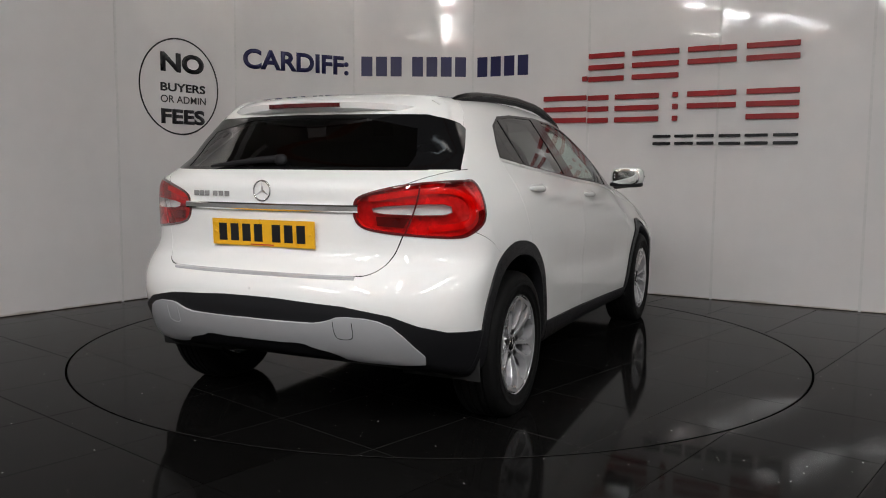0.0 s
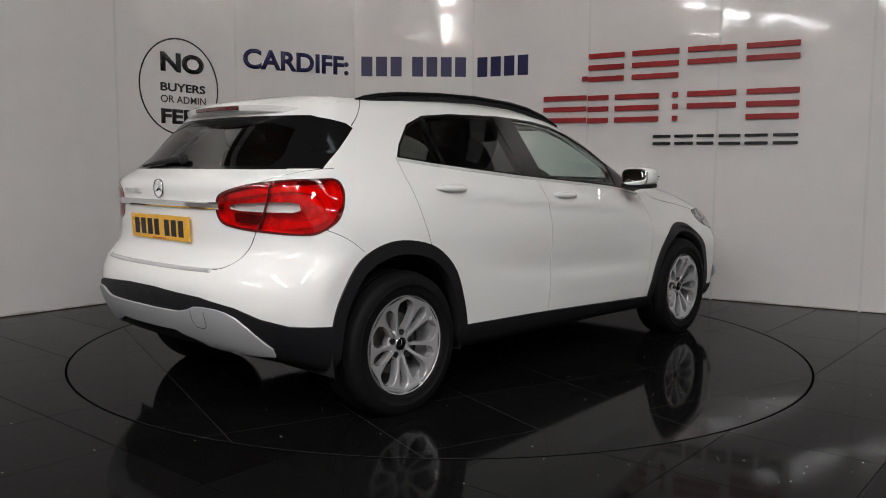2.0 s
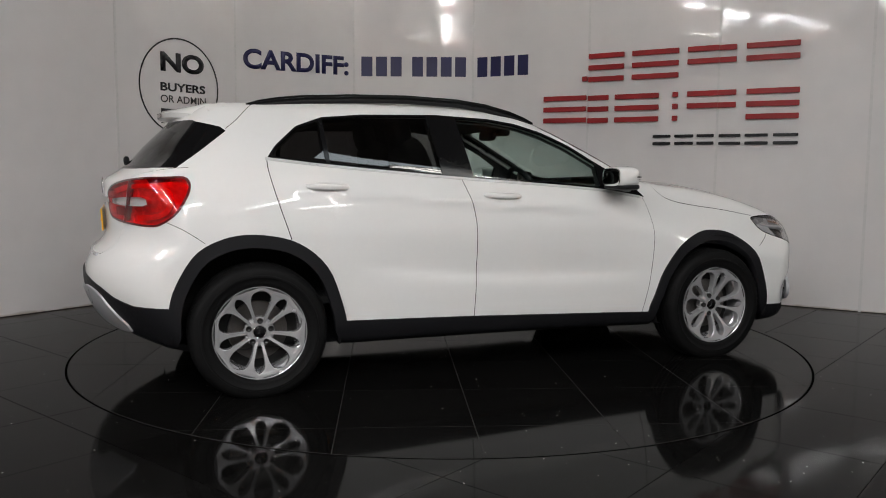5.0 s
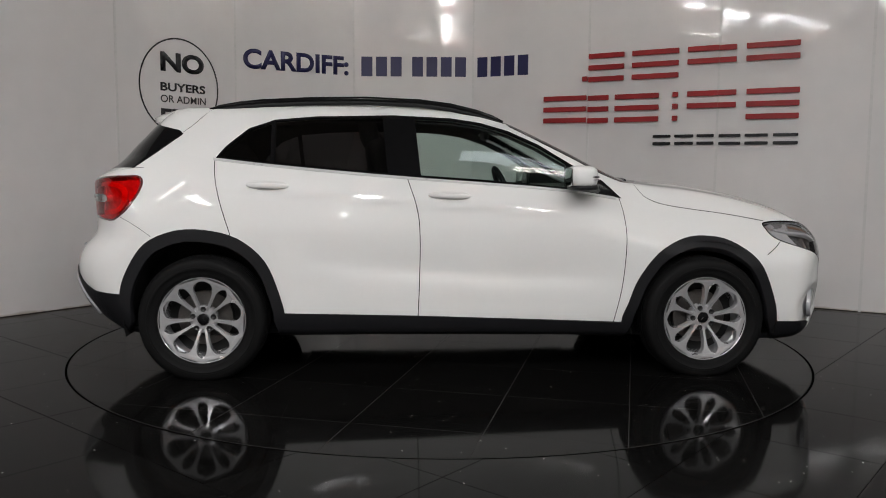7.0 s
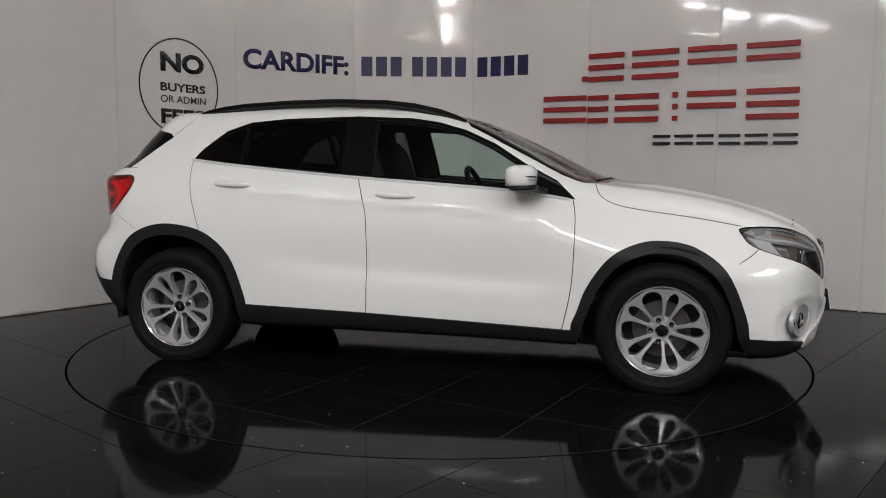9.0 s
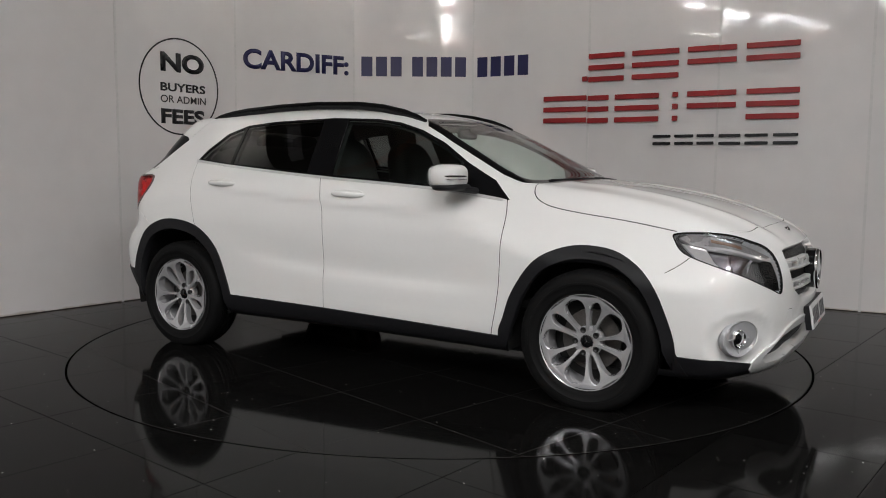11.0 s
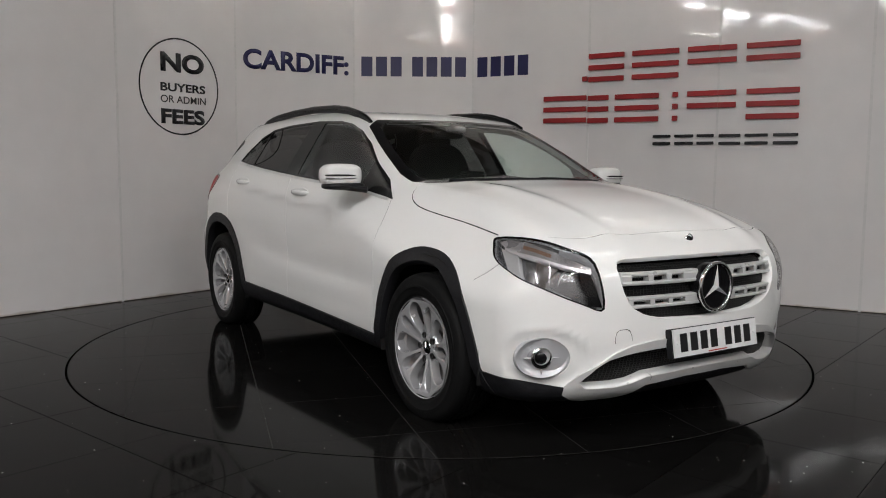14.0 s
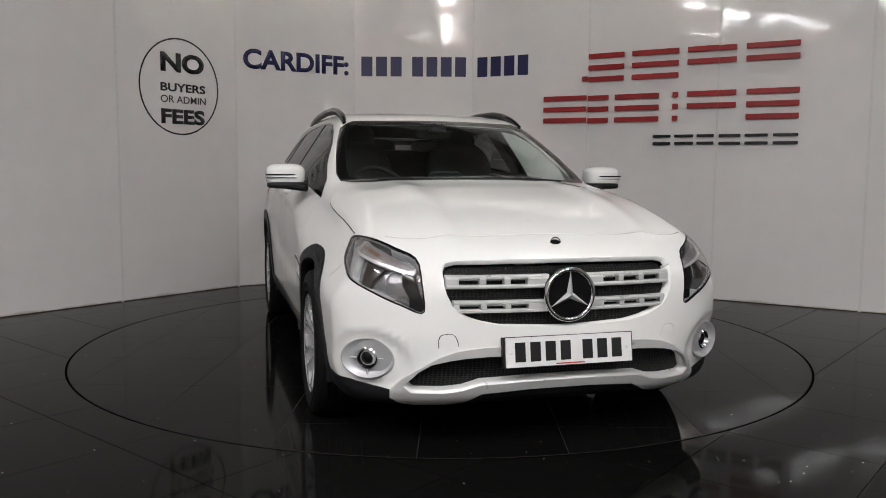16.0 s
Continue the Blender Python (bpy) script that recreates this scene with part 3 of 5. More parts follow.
def scaled(poly, cx, cy, kx, ky=None):
    ky = kx if ky is None else ky
    return [(cx + (x - cx) * kx, cy + (y - cy) * ky) for x, y in poly]


def inside(u, v, poly):
    odd = False
    x1, y1 = poly[-1]
    for x2, y2 in poly:
        if (y1 > v) != (y2 > v) and u < (x2 - x1) * (v - y1) / (y2 - y1) + x1:
            odd = not odd
        x1, y1 = x2, y2
    return odd


UNPROJ = {"S": lambda a, b: (Vector((a[0], 0, a[1])), Vector((b[1] - a[1], 0, a[0] - b[0]))),
          "R": lambda a, b: (Vector((0, a[0], a[1])), Vector((0, b[1] - a[1], a[0] - b[0]))),
          "T": lambda a, b: (Vector((a[0], a[1], 0)), Vector((b[1] - a[1], a[0] - b[0], 0)))}
UNPROJ["F"] = UNPROJ["R"]
UNPROJ["RC"] = lambda a, b: (Vector((a[0] * 0.7071, -a[0] * 0.7071, a[1])), Vector(((b[1] - a[1]) * 0.7071, -(b[1] - a[1]) * 0.7071, a[0] - b[0])))
UNPROJ["FC"] = lambda a, b: (Vector((-a[0] * 0.7071, -a[0] * 0.7071, a[1])), Vector((-(b[1] - a[1]) * 0.7071, -(b[1] - a[1]) * 0.7071, a[0] - b[0])))


def score(bm, view, poly):
    """Cuts the outline into the shell, edge by edge."""
    pr, ok = VIEWS[view]
    us, vs = [p[0] for p in poly], [p[1] for p in poly]
    lo, hi = (min(us) - 0.01, min(vs) - 0.01), (max(us) + 0.01, max(vs) + 0.01)

    def span(f):
        q = [pr(v.co) for v in f.verts]
        return min(a for a, _ in q), max(a for a, _ in q), min(b for _, b in q), max(b for _, b in q)
    near = {}
    for f in bm.faces:
        if ok(f.calc_center_median(), f.normal):
            s = span(f)
            if s[1] > lo[0] and s[0] < hi[0] and s[3] > lo[1] and s[2] < hi[1]:
                near[f] = s
    for a, b in zip(poly, poly[1:] + poly[:1]):
        if abs(a[0] - b[0]) + abs(a[1] - b[1]) < 1e-5:
            continue
        x0, x1, y0, y1 = min(a[0], b[0]) - 1e-4, max(a[0], b[0]) + 1e-4, min(a[1], b[1]) - 1e-4, max(a[1], b[1]) + 1e-4
        fs = [f for f, s in near.items() if s[1] >= x0 and s[0] <= x1 and s[3] >= y0 and s[2] <= y1]
        if not fs:
            continue
        co, no = UNPROJ[view](a, b)
        geom = list({e for f in fs for e in f.edges}) + list({v for f in fs for v in f.verts}) + fs
        old = set(fs)
        for f in fs:
            near.pop(f)
        r = bmesh.ops.bisect_plane(bm, geom=geom, dist=1e-5, plane_co=co, plane_no=no.normalized())
        for f in {g for g in r["geom"] if isinstance(g, bmesh.types.BMFace)} | {f for f in old if f.is_valid}:
            f.normal_update()
            near[f] = span(f)


# outlines, in metres from the middle of the axles
DLO = [(-1.29, 1.166), (-0.98, 1.132), (-0.285, 1.075), (0.30, 1.038), (0.62, 1.012), (0.90, 0.966), (0.80, 1.062), (0.63, 1.150), (0.455, 1.258), (0.29, 1.332), (0.13, 1.378), (-0.03, 1.401), (-0.345, 1.414), (-0.77, 1.402), (-0.99, 1.381), (-1.13, 1.33), (-1.245, 1.228)]
WINDSCREEN = [(0.30, 0.5), (0.29, -0.25), (0.235, -0.565), (0.55, -0.645), (0.90, -0.695), (1.03, -0.61), (1.10, -0.3), (1.12, 0.5)]
SCREEN_GLASS = [(0.345, 0.5), (0.33, -0.25), (0.295, -0.525), (0.55, -0.590), (0.88, -0.64), (0.96, -0.58), (1.03, -0.3), (1.05, 0.5)]
REAR_BLACK = [(0.5, 1.110), (-0.5, 1.108), (-0.66, 1.110), (-0.64, 1.29), (-0.62, 1.335), (-0.56, 1.352), (0.5, 1.36)]
REAR_FIN = [(-2.1, 1.110), (-1.715, 1.114), (-1.60, 1.198), (-1.475, 1.297), (-1.50, 1.318), (-1.62, 1.345), (-2.1, 1.355)]
REAR_GLASS = [(0.5, 1.122), (-0.5, 1.12), (-0.60, 1.125), (-0.53, 1.335), (0.5, 1.345)]
TAIL = [(-1.135, 0.955), (-1.115, 1.005), (-1.0, 1.042), (-0.85, 1.062), (-0.70, 1.070), (-0.62, 1.066), (-0.585, 1.0), (-0.60, 0.905), (-0.67, 0.850), (-0.75, 0.835), (-0.95, 0.848), (-1.08, 0.868), (-1.125, 0.90)]
TAIL_CLEAR = [(-1.07, 0.962), (-0.90, 0.974), (-0.765, 0.975), (-0.755, 0.932), (-0.905, 0.930), (-1.06, 0.936)]
HEAD = [(-0.672, 0.802), (-0.69, 0.838), (-0.845, 0.842), (-0.975, 0.812), (-1.09, 0.755), (-1.13, 0.58), (-1.04, 0.600), (-0.90, 0.655), (-0.78, 0.700), (-0.69, 0.748)]
GRILLE = [(0.5, 0.772), (-0.42, 0.772), (-0.485, 0.755), (-0.480, 0.66), (-0.445, 0.585), (-0.37, 0.545), (-0.24, 0.520), (0.5, 0.508)]
HEAD_GUIDE = [(-0.692, 0.822), (-0.731, 0.837), (-0.818, 0.834), (-0.927, 0.806), (-1.079, 0.742), (-1.081, 0.723), (-0.963, 0.751), (-0.855, 0.782), (-0.775, 0.786), (-0.717, 0.803)]
HEAD_EDGE = [(-0.721, 0.799), (-0.775, 0.784), (-0.855, 0.779), (-0.963, 0.748), (-1.079, 0.721)]
HEAD_SIDE = [(-0.695, 0.803), (-0.721, 0.795), (-0.771, 0.780), (-0.782, 0.727), (-0.811, 0.678), (-0.876, 0.652), (-0.855, 0.648), (-0.797, 0.671), (-0.731, 0.731)]
HEAD_BLACK = [(-1.032, 0.731), (-1.076, 0.718), (-1.101, 0.659), (-1.126, 0.584), (-1.072, 0.591), (-1.072, 0.629), (-1.043, 0.674)]
HEAD_MASK = [(-0.855, 0.769), (-0.956, 0.744), (-0.909, 0.689), (-0.904, 0.652), (-0.855, 0.663)]
HEAD_AMBER = [(-0.80, 0.814), (-0.86, 0.805), (-0.92, 0.787)]
HEAD_ALL = ("headlamp", "head_guide", "head_edge", "head_side", "head_black", "head_mask", "head_amber")
TAIL_ALL = ("tail_red", "tail_split", "tail_band", "tail_deep")
LOWER_BAR = [(0.5, 0.452), (-0.30, 0.450), (-0.47, 0.425), (-0.60, 0.335), (-0.675, 0.245), (-0.60, 0.205), (-0.41, 0.210), (-0.30, 0.272), (0.5, 0.272)]
LOWER_GRILLE = [(0.5, 0.412), (-0.28, 0.412), (-0.43, 0.402), (-0.55, 0.370), (-0.632, 0.262), (-0.43, 0.262), (-0.31, 0.306), (0.5, 0.306)]
LOWER_SKID = [(0.5, 0.262), (-0.30, 0.262), (-0.40, 0.205), (-0.36, 0.15), (0.5, 0.15)]
FOGRING = [(-0.897 + 0.108 * math.cos(a), 0.383 + 0.083 * math.sin(a)) for a in np.linspace(0, 2 * math.pi, 28, endpoint=False)]
ARCH_R = [(-1.775, 0.30), (-1.768, 0.461), (-1.727, 0.585), (-1.635, 0.720), (-1.49, 0.788), (-1.333, 0.796), (-1.16, 0.752), (-1.02, 0.632), (-0.945, 0.45), (-0.915, 0.30), (-0.93, 0.12), (-1.76, 0.12)]
ARCH_F = [(0.905, 0.30), (0.935, 0.40), (0.985, 0.54), (1.09, 0.692), (1.22, 0.762), (1.345, 0.778), (1.50, 0.748), (1.65, 0.64), (1.735, 0.47), (1.775, 0.31), (1.76, 0.12), (0.93, 0.12)]
ARCH_F = [(x - 0.06 * max(0, 1.345 - x), z) for x, z in scaled(ARCH_F, 1.345, 0.33, 0.97)]
HOLE_R = [(-1.345 + (x + 1.345) * 0.865, 0.33 + (z - 0.33) * 0.865) for x, z in ARCH_R[:10]] + [(-0.975, 0.10), (-1.72, 0.10)]
HOLE_F = [(1.345 + (x - 1.345) * 0.87, 0.32 + (z - 0.32) * 0.865) for x, z in ARCH_F[:10]] + [(1.72, 0.10), (0.965, 0.10)]
SILL = [(-1.0, 0.355), (-0.215, 0.336), (0.95, 0.296), (0.95, 0.08), (-1.0, 0.08)]
FRONT_CLAD = [(-0.55, 0.300), (-0.80, 0.290), (-0.98, 0.262), (-1.05, 0.235), (-1.05, 0.05), (-0.5, 0.05)]
REAR_CLAD = [(-1.62, 0.592), (-1.44, 0.590), (-1.20, 0.572), (-1.03, 0.538), (-0.92, 0.495), (-0.80, 0.466), (-0.60, 0.456), (-0.60, 0.05), (-1.62, 0.05)]
DIFFUSER = [(0.5, 0.505), (-0.29, 0.500), (-0.36, 0.512), (-0.42, 0.535), (-0.55, 0.528), (-0.63, 0.49), (-0.725, 0.335), (-0.60, 0.335), (-0.42, 0.352), (-0.37, 0.382), (-0.28, 0.400), (-0.24, 0.418), (-0.12, 0.412), (0.5, 0.418)]
TAILGATE = [(0.5, 0.688), (-0.46, 0.684), (-0.53, 0.70), (-0.575, 0.75), (-0.615, 0.85), (-0.64, 0.95), (-0.62, 1.06), (-0.73, 1.114), (-0.70, 1.29), (-0.665, 1.345), (-0.62, 1.405), (-0.55, 1.45), (0.5, 1.50)]
BONNET = [(1.09, 0.5), (1.08, -0.3), (1.02, -0.60), (0.97, -0.90), (1.70, -0.90), (1.90, -0.72), (1.975, -0.62), (2.022, -0.40), (2.035, 0.5)]
REARDOOR = [(-1.295, 1.16), (-1.288, 1.10), (-1.258, 0.963), (-1.20, 0.77), (-1.03, 0.635), (-0.95, 0.45), (-0.915, 0.352), (-0.215, 0.332), (-0.207, 0.55), (-0.205, 0.75), (-0.215, 0.90), (-0.27, 1.072), (-0.98, 1.128)]
FRONTDOOR = [(-0.27, 1.072), (-0.215, 0.90), (-0.205, 0.75), (-0.207, 0.55), (-0.215, 0.332), (0.849, 0.300), (0.893, 0.50), (0.905, 0.70), (0.905, 0.884), (0.885, 0.97), (0.60, 1.008)]
GAP = 0.0048
BONNET_LINE = [(0.985, 1.075), (1.0, 1.03), (1.02, 0.99), (1.06, 0.960), (1.13, 0.935), (1.28, 0.911), (1.5, 0.884), (1.72, 0.845)]
WING = BONNET_LINE + [(1.80, 0.80), (1.80, 0.5), (0.80, 0.5), (0.88, 0.98)]
SEAMS = [("S", [(-1.292, 1.17), (-1.29, 1.10), (-1.258, 0.963), (-1.195, 0.77)]), ("S", [(-0.278, 1.08), (-0.215, 0.90), (-0.205, 0.75), (-0.207, 0.55), (-0.215, 0.33)]),
         ("S", [(0.885, 0.972), (0.905, 0.884), (0.905, 0.70), (0.893, 0.50), (0.849, 0.298)]), ("R", [(0.2, 0.688), (-0.46, 0.684), (-0.53, 0.70), (-0.575, 0.75), (-0.612, 0.852)]),
         ("R", [(-0.60, 1.045), (-0.70, 1.095), (-0.775, 1.12)]),
         ("S", BONNET_LINE), ("T", [(1.93, -0.66), (1.985, -0.58), (2.022, -0.40), (2.035, 0.2)]),
         ("S", [(-1.79, 0.868), (-1.69, 0.824), (-1.60, 0.76)]), ("FC", [(-0.705, 0.735), (-0.66, 0.70), (-0.60, 0.665)]),
         ("F", [(-0.500, 0.440), (-0.503, 0.470), (-0.495, 0.492), (-0.470, 0.496), (-0.445, 0.494), (-0.432, 0.470), (-0.428, 0.448)]), ("R", [(-0.395, 0.515), (-0.395, 0.46), (-0.41, 0.445), (-0.455, 0.445), (-0.47, 0.46), (-0.47, 0.515)]),
         ("S", [(-1.325, 1.450), (-1.375, 1.405), (-1.425, 1.350), (-1.478, 1.308)])]

REGIONS = [  # name, view, outline: the first that holds a face takes it
    ("hole", "S", spline(HOLE_R)), ("hole", "S", spline(HOLE_F)),
    ("belt_strip", "S", ribbon([(-1.30, 1.162), (-0.98, 1.126), (-0.285, 1.068), (0.30, 1.031), (0.62, 1.004), (0.865, 0.966)], 0.013, 1)),
    ("trim_in", "S", ribbon([(-0.985, 1.10), (-0.995, 1.25), (-1.0, 1.42)], 0.022, 0)), ("trim_in", "S", [(-0.372, 1.02), (-0.195, 1.02), (-0.235, 1.44), (-0.41, 1.44)]), ("trim_in", "S", [(0.59, 0.99), (0.95, 0.94), (0.92, 1.1), (0.605, 1.19)]),
    ("glass", "S", inset(DLO, 0.011)), ("window_trim", "S", DLO),
    ("windscreen", "T", rounded(SCREEN_GLASS, 1)), ("screen_border", "T", rounded(WINDSCREEN, 1)),
    ("rear_window", "R", rounded(REAR_GLASS, 1)), ("rear_border", "R", REAR_BLACK), ("rear_border", "S", REAR_FIN),
    ("tail_split", "RC", ribbon([(-0.887, 1.052), (-0.905, 0.957), (-0.945, 0.852)], 0.005, 1)), ("tail_clear", "RC", rounded(TAIL_CLEAR, 1)), ("tail_deep", "RC", [(-1.05, 0.885), (-0.95, 0.878), (-0.93, 0.915), (-1.055, 0.922)]), ("tail_band", "RC", ribbon([(-1.085, 0.992), (-0.95, 1.018), (-0.78, 1.034), (-0.665, 1.020), (-0.635, 0.94), (-0.68, 0.885), (-0.85, 0.872)], 0.026, 2)), ("tail_red", "RC", spline(TAIL)), ("head_amber", "FC", ribbon(HEAD_AMBER, 0.013)), ("head_edge", "FC", ribbon(HEAD_EDGE, 0.010)), ("head_guide", "FC", HEAD_GUIDE), ("head_side", "FC", HEAD_SIDE), ("head_black", "FC", HEAD_BLACK), ("head_mask", "FC", HEAD_MASK), ("headlamp", "FC", spline(HEAD)),
    ("grille", "F", rounded(GRILLE, 1)), ("lower_grille", "F", rounded(LOWER_GRILLE, 1)), ("lower_bar", "F", rounded(LOWER_BAR, 1)), ("skid", "F", rounded(LOWER_SKID, 1)), ("fog", "FC", FOGRING),
    ("diffuser", "R", rounded(DIFFUSER, 1)), ("arch", "S", spline(ARCH_R)), ("arch", "S", spline(ARCH_F)), ("sill", "S", SILL), ("front_clad", "FC", FRONT_CLAD), ("rear_clad", "RC", REAR_CLAD)]
REGIONS += [("gap%d" % i, v, ribbon(l, GAP if i < 7 else 0.003)) for i, (v, l) in enumerate(SEAMS[:10])]
REGIONS.append(("gap11", "S", ribbon(SEAMS[11][1], 0.004)))
REGIONS.insert([r[0] for r in REGIONS].index("diffuser"), ("gap10", "R", ribbon(SEAMS[10][1], 0.003)))
REGIONS += [("tailgate", "R", rounded(TAILGATE, 1)), ("wing", "S", WING), ("bonnet", "T", rounded(BONNET, 1)), ("door_rear", "S", REARDOOR), ("door_front", "S", FRONTDOOR)]

HEAD_EDGELINE = spline(HEAD)
HEAD_IN, TAIL_IN = inset(spline(HEAD), 0.0045), inset(spline(TAIL), -0.009)
shell = shell_bmesh(body_grid(124, 58, 104))
for f in shell.faces:
    f.normal_update()
for name, view, poly in REGIONS + [("", "FC", HEAD_IN), ("", "RC", TAIL_IN)]:
    score(shell, view, poly)
shell.verts.index_update()
groups = {}
for f in shell.faces:
    c = f.calc_center_median()
    n = f.normal
    name = "body"
    for rname, view, poly in REGIONS:
        pr, ok = VIEWS[view]
        if ok(c, n) and inside(*pr(c), poly):
            if rname.startswith("head_") and not inside(*pr(c), HEAD_EDGELINE):
                continue
            if rname.startswith("head") and not inside(*pr(c), HEAD_IN):
                rname = "lamp_rim"
            if rname.startswith("tail_") and not inside(*pr(c), TAIL_IN):
                rname = "tail_rim"
            if rname == "trim_in":
                if not inside(*pr(c), DLO):
                    continue
                rname = "window_trim"
            name = rname
            break
    if name == "body":
        if c.z < 0.20 or n.z < -0.75:
            name = "underbody"
        elif c.x > 1.35 and c.z < 0.74 and (c.x > 1.75 or c.z < 0.5):
            name = "bumper"
        elif c.x < -1.5 and c.z < 0.80:
            name = "bumper_rear"
    groups.setdefault(name, []).append([v.index for v in f.verts])
POINTS = np.array([v.co[:] for v in shell.verts])
NORMALS = grad(POINTS)
shell.free()


def panel(name, group, material, parent, label="", lift=0.0, skirt=0.012, sides="both", keep=None):
    """A piece of the shell as a mesh: lifted along the surface's normal, with folded-in edges. sides: 'both' halves in one, 'right' or 'left'."""
    faces = [f for g in (group if isinstance(group, tuple) else (group,)) for f in groups.get(g, [])]
    if keep:
        faces = [f for f in faces if keep(POINTS[f].mean(0))]
    verts, normals, out, flat = [], [], [], []
    for mirror in ((1, -1) if sides == "both" else (1,) if sides == "right" else (-1,)):
        index, edges = {}, {}
        fs = []
        for f in faces:
            ids = []
            for v in f:
                if v not in index:
                    p = POINTS[v] + NORMALS[v] * lift
                    if abs(POINTS[v][1]) < 1e-4:
                        p[1] = 0.0
                    index[v] = len(verts)
                    verts.append((p[0], p[1] * mirror, p[2]))
                    normals.append((NORMALS[v][0], NORMALS[v][1] * mirror, NORMALS[v][2]))
                ids.append(v)
            for a, b in zip(ids, ids[1:] + ids[:1]):
                edges[(a, b)] = True
            fs.append(ids)
        for ids in fs:
            q = [index[v] for v in ids]
            out.append(q if mirror == 1 else q[::-1])
            flat.append(False)
        low = {}
        for a, b in edges:
            if (b, a) in edges or (sides == "both" and abs(POINTS[a][1]) < 1e-4 and abs(POINTS[b][1]) < 1e-4):
                continue
            for v in (a, b):
                if v not in low:
                    p = POINTS[v] + NORMALS[v] * (lift - skirt)
                    low[v] = len(verts)
                    verts.append((p[0], p[1] * mirror, p[2]))
                    normals.append((0, 0, 0))
            q = [index[b], index[a], low[a], low[b]]
            out.append(q if mirror == 1 else q[::-1])
            flat.append(True)
    me = bpy.data.meshes.new(name)
    me.from_pydata(verts, [], out)
    me.shade_smooth()
    loops = []
    for poly, fl in zip(me.polygons, flat):
        for v in poly.vertices:
            loops.append((0, 0, 0) if fl else normals[v])
    me.normals_split_custom_set(loops)
    me.materials.append(material)
    ob = new(name, me)
    ob.parent = parent
    return tagged(ob, label) if label else ob


HUBZ = 0.317
car = new("car")
car.empty_display_size = 0.3
tagged(car, "white five-door crossover car with black wheel-arch cladding on the turntable", "car")
body = panel("body", "body", PAINT, car, skirt=0.03)
panel("underbody", "underbody", CLAD, car, skirt=0.0)
tailgate = panel("tailgate", "tailgate", PAINT, car)
panel("bonnet", "bonnet", PAINT, car)
panel("front_bumper", "bumper", PAINT, car, skirt=0.05)
panel("rear_bumper", "bumper_rear", PAINT, car)
for i in range(len(SEAMS)):
    if i == 11:
        for side in ("right", "left"):
            panel("panel_gap", "gap11", DARK, car, "dark spoiler joint", lift=-0.0025, skirt=0.0, sides=side)
    elif i > 8:
        panel("cover_joint", "gap%d" % i, DARK, car, "joint round the towing-eye cover", lift=(-0.0025, 0.0185)[i - 9], skirt=0.0, sides="right")
    elif i in (3, 6):
        panel("panel_gap", "gap%d" % i, DARK, car, "dark shut line", lift=-0.0025, skirt=0.0)
    else:
        for side in ("right", "left"):
            panel("panel_gap", "gap%d" % i, DARK, car, "dark shut line", lift=-0.0025, skirt=0.0, sides=side)
panel("lining", ("body", "door_rear", "door_front", "tailgate", "bonnet", "wing", "bumper_rear", "window_trim", "rear_clad", "sill"), SEATCLOTH, car, "dark cabin lining", lift=-0.04, skirt=0.0, keep=lambda c: c[2] > 0.5 and c[0] < 1.4)
for side in ("right", "left"):
    sgn = -1 if side == "right" else 1
    for kind in ("rear", "front"):
        door = panel("door", "door_" + kind, PAINT, car, sides=side)
        panel("belt_strip", "belt_strip", SILVER_LIGHT, door, "satin chrome belt strip", lift=0.004, sides=side, keep=lambda c, k=kind: (c[0] < -0.276) == (k == "rear"))
        panel("window_glass", "glass", GLASS_DARK if kind == "rear" else GLASS, door, lift=-0.002, skirt=0.003, sides=side, keep=lambda c, k=kind: -0.99 < c[0] < -0.28 if k == "rear" else c[0] > -0.28)
    panel("quarter_window", "glass", GLASS_DARK, body, "dark tinted quarter window", lift=-0.002, skirt=0.003, sides=side, keep=lambda c: c[0] < -0.99)
    panel("window_trim", "window_trim", GLOSSBLACK, body, "gloss black window surround", lift=0.001, sides=side)
    panel("wing", "wing", PAINT, car, "white front wing", skirt=0.03, sides=side)
    panel("sill_cladding", "sill", CLAD, car, "black plastic sill", lift=0.012, skirt=0.03, sides=side)
    panel("wheel_arch", "arch", CLAD, car, "black plastic arch trim", lift=0.010, skirt=0.05, sides=side, keep=lambda c: c[0] > 0)
    panel("wheel_arch", "arch", CLAD, car, "black plastic arch trim", lift=0.010, skirt=0.05, sides=side, keep=lambda c: c[0] < 0)
    lamp = panel("tail_lamp", TAIL_ALL, TAILINNER, car, "red tail lamp with clear centre lens", lift=-0.030, skirt=-0.030, sides=side)
    panel("lamp_housing", "tail_rim", TAILDEEP, lamp, "dark red lamp edge", lift=0.004, skirt=0.045, sides=side)
    panel("lens_joint", "tail_split", TAILDEEP, lamp, "dark joint in the lamp", lift=0.002, skirt=0.03, sides=side)
    panel("lens_band", "tail_band", TAILBAND, lamp, "bright red ribbed band", lift=-0.014, skirt=0.012, sides=side)
    panel("reflex_lens", "tail_deep", TAILDEEP, lamp, "dark red reflex lens", lift=-0.010, skirt=0.015, sides=side)
    panel("lamp_lens", ("tail_red", "tail_band", "tail_deep"), REDGLASS, lamp, "glossy red lamp lens", lift=0.004, skirt=0.0, sides=side)
    panel("clear_bowl", "tail_clear", TAILCLEAR, lamp, "silver reversing and indicator bowl", lift=-0.016, skirt=0.0, sides=side)
    panel("clear_lens", "tail_clear", LENS, lamp, "clear lens", lift=0.005, skirt=0.02, sides=side)
panel("front_cladding", "front_clad", CLAD, car, "black plastic lower bumper", lift=0.006, skirt=0.03)
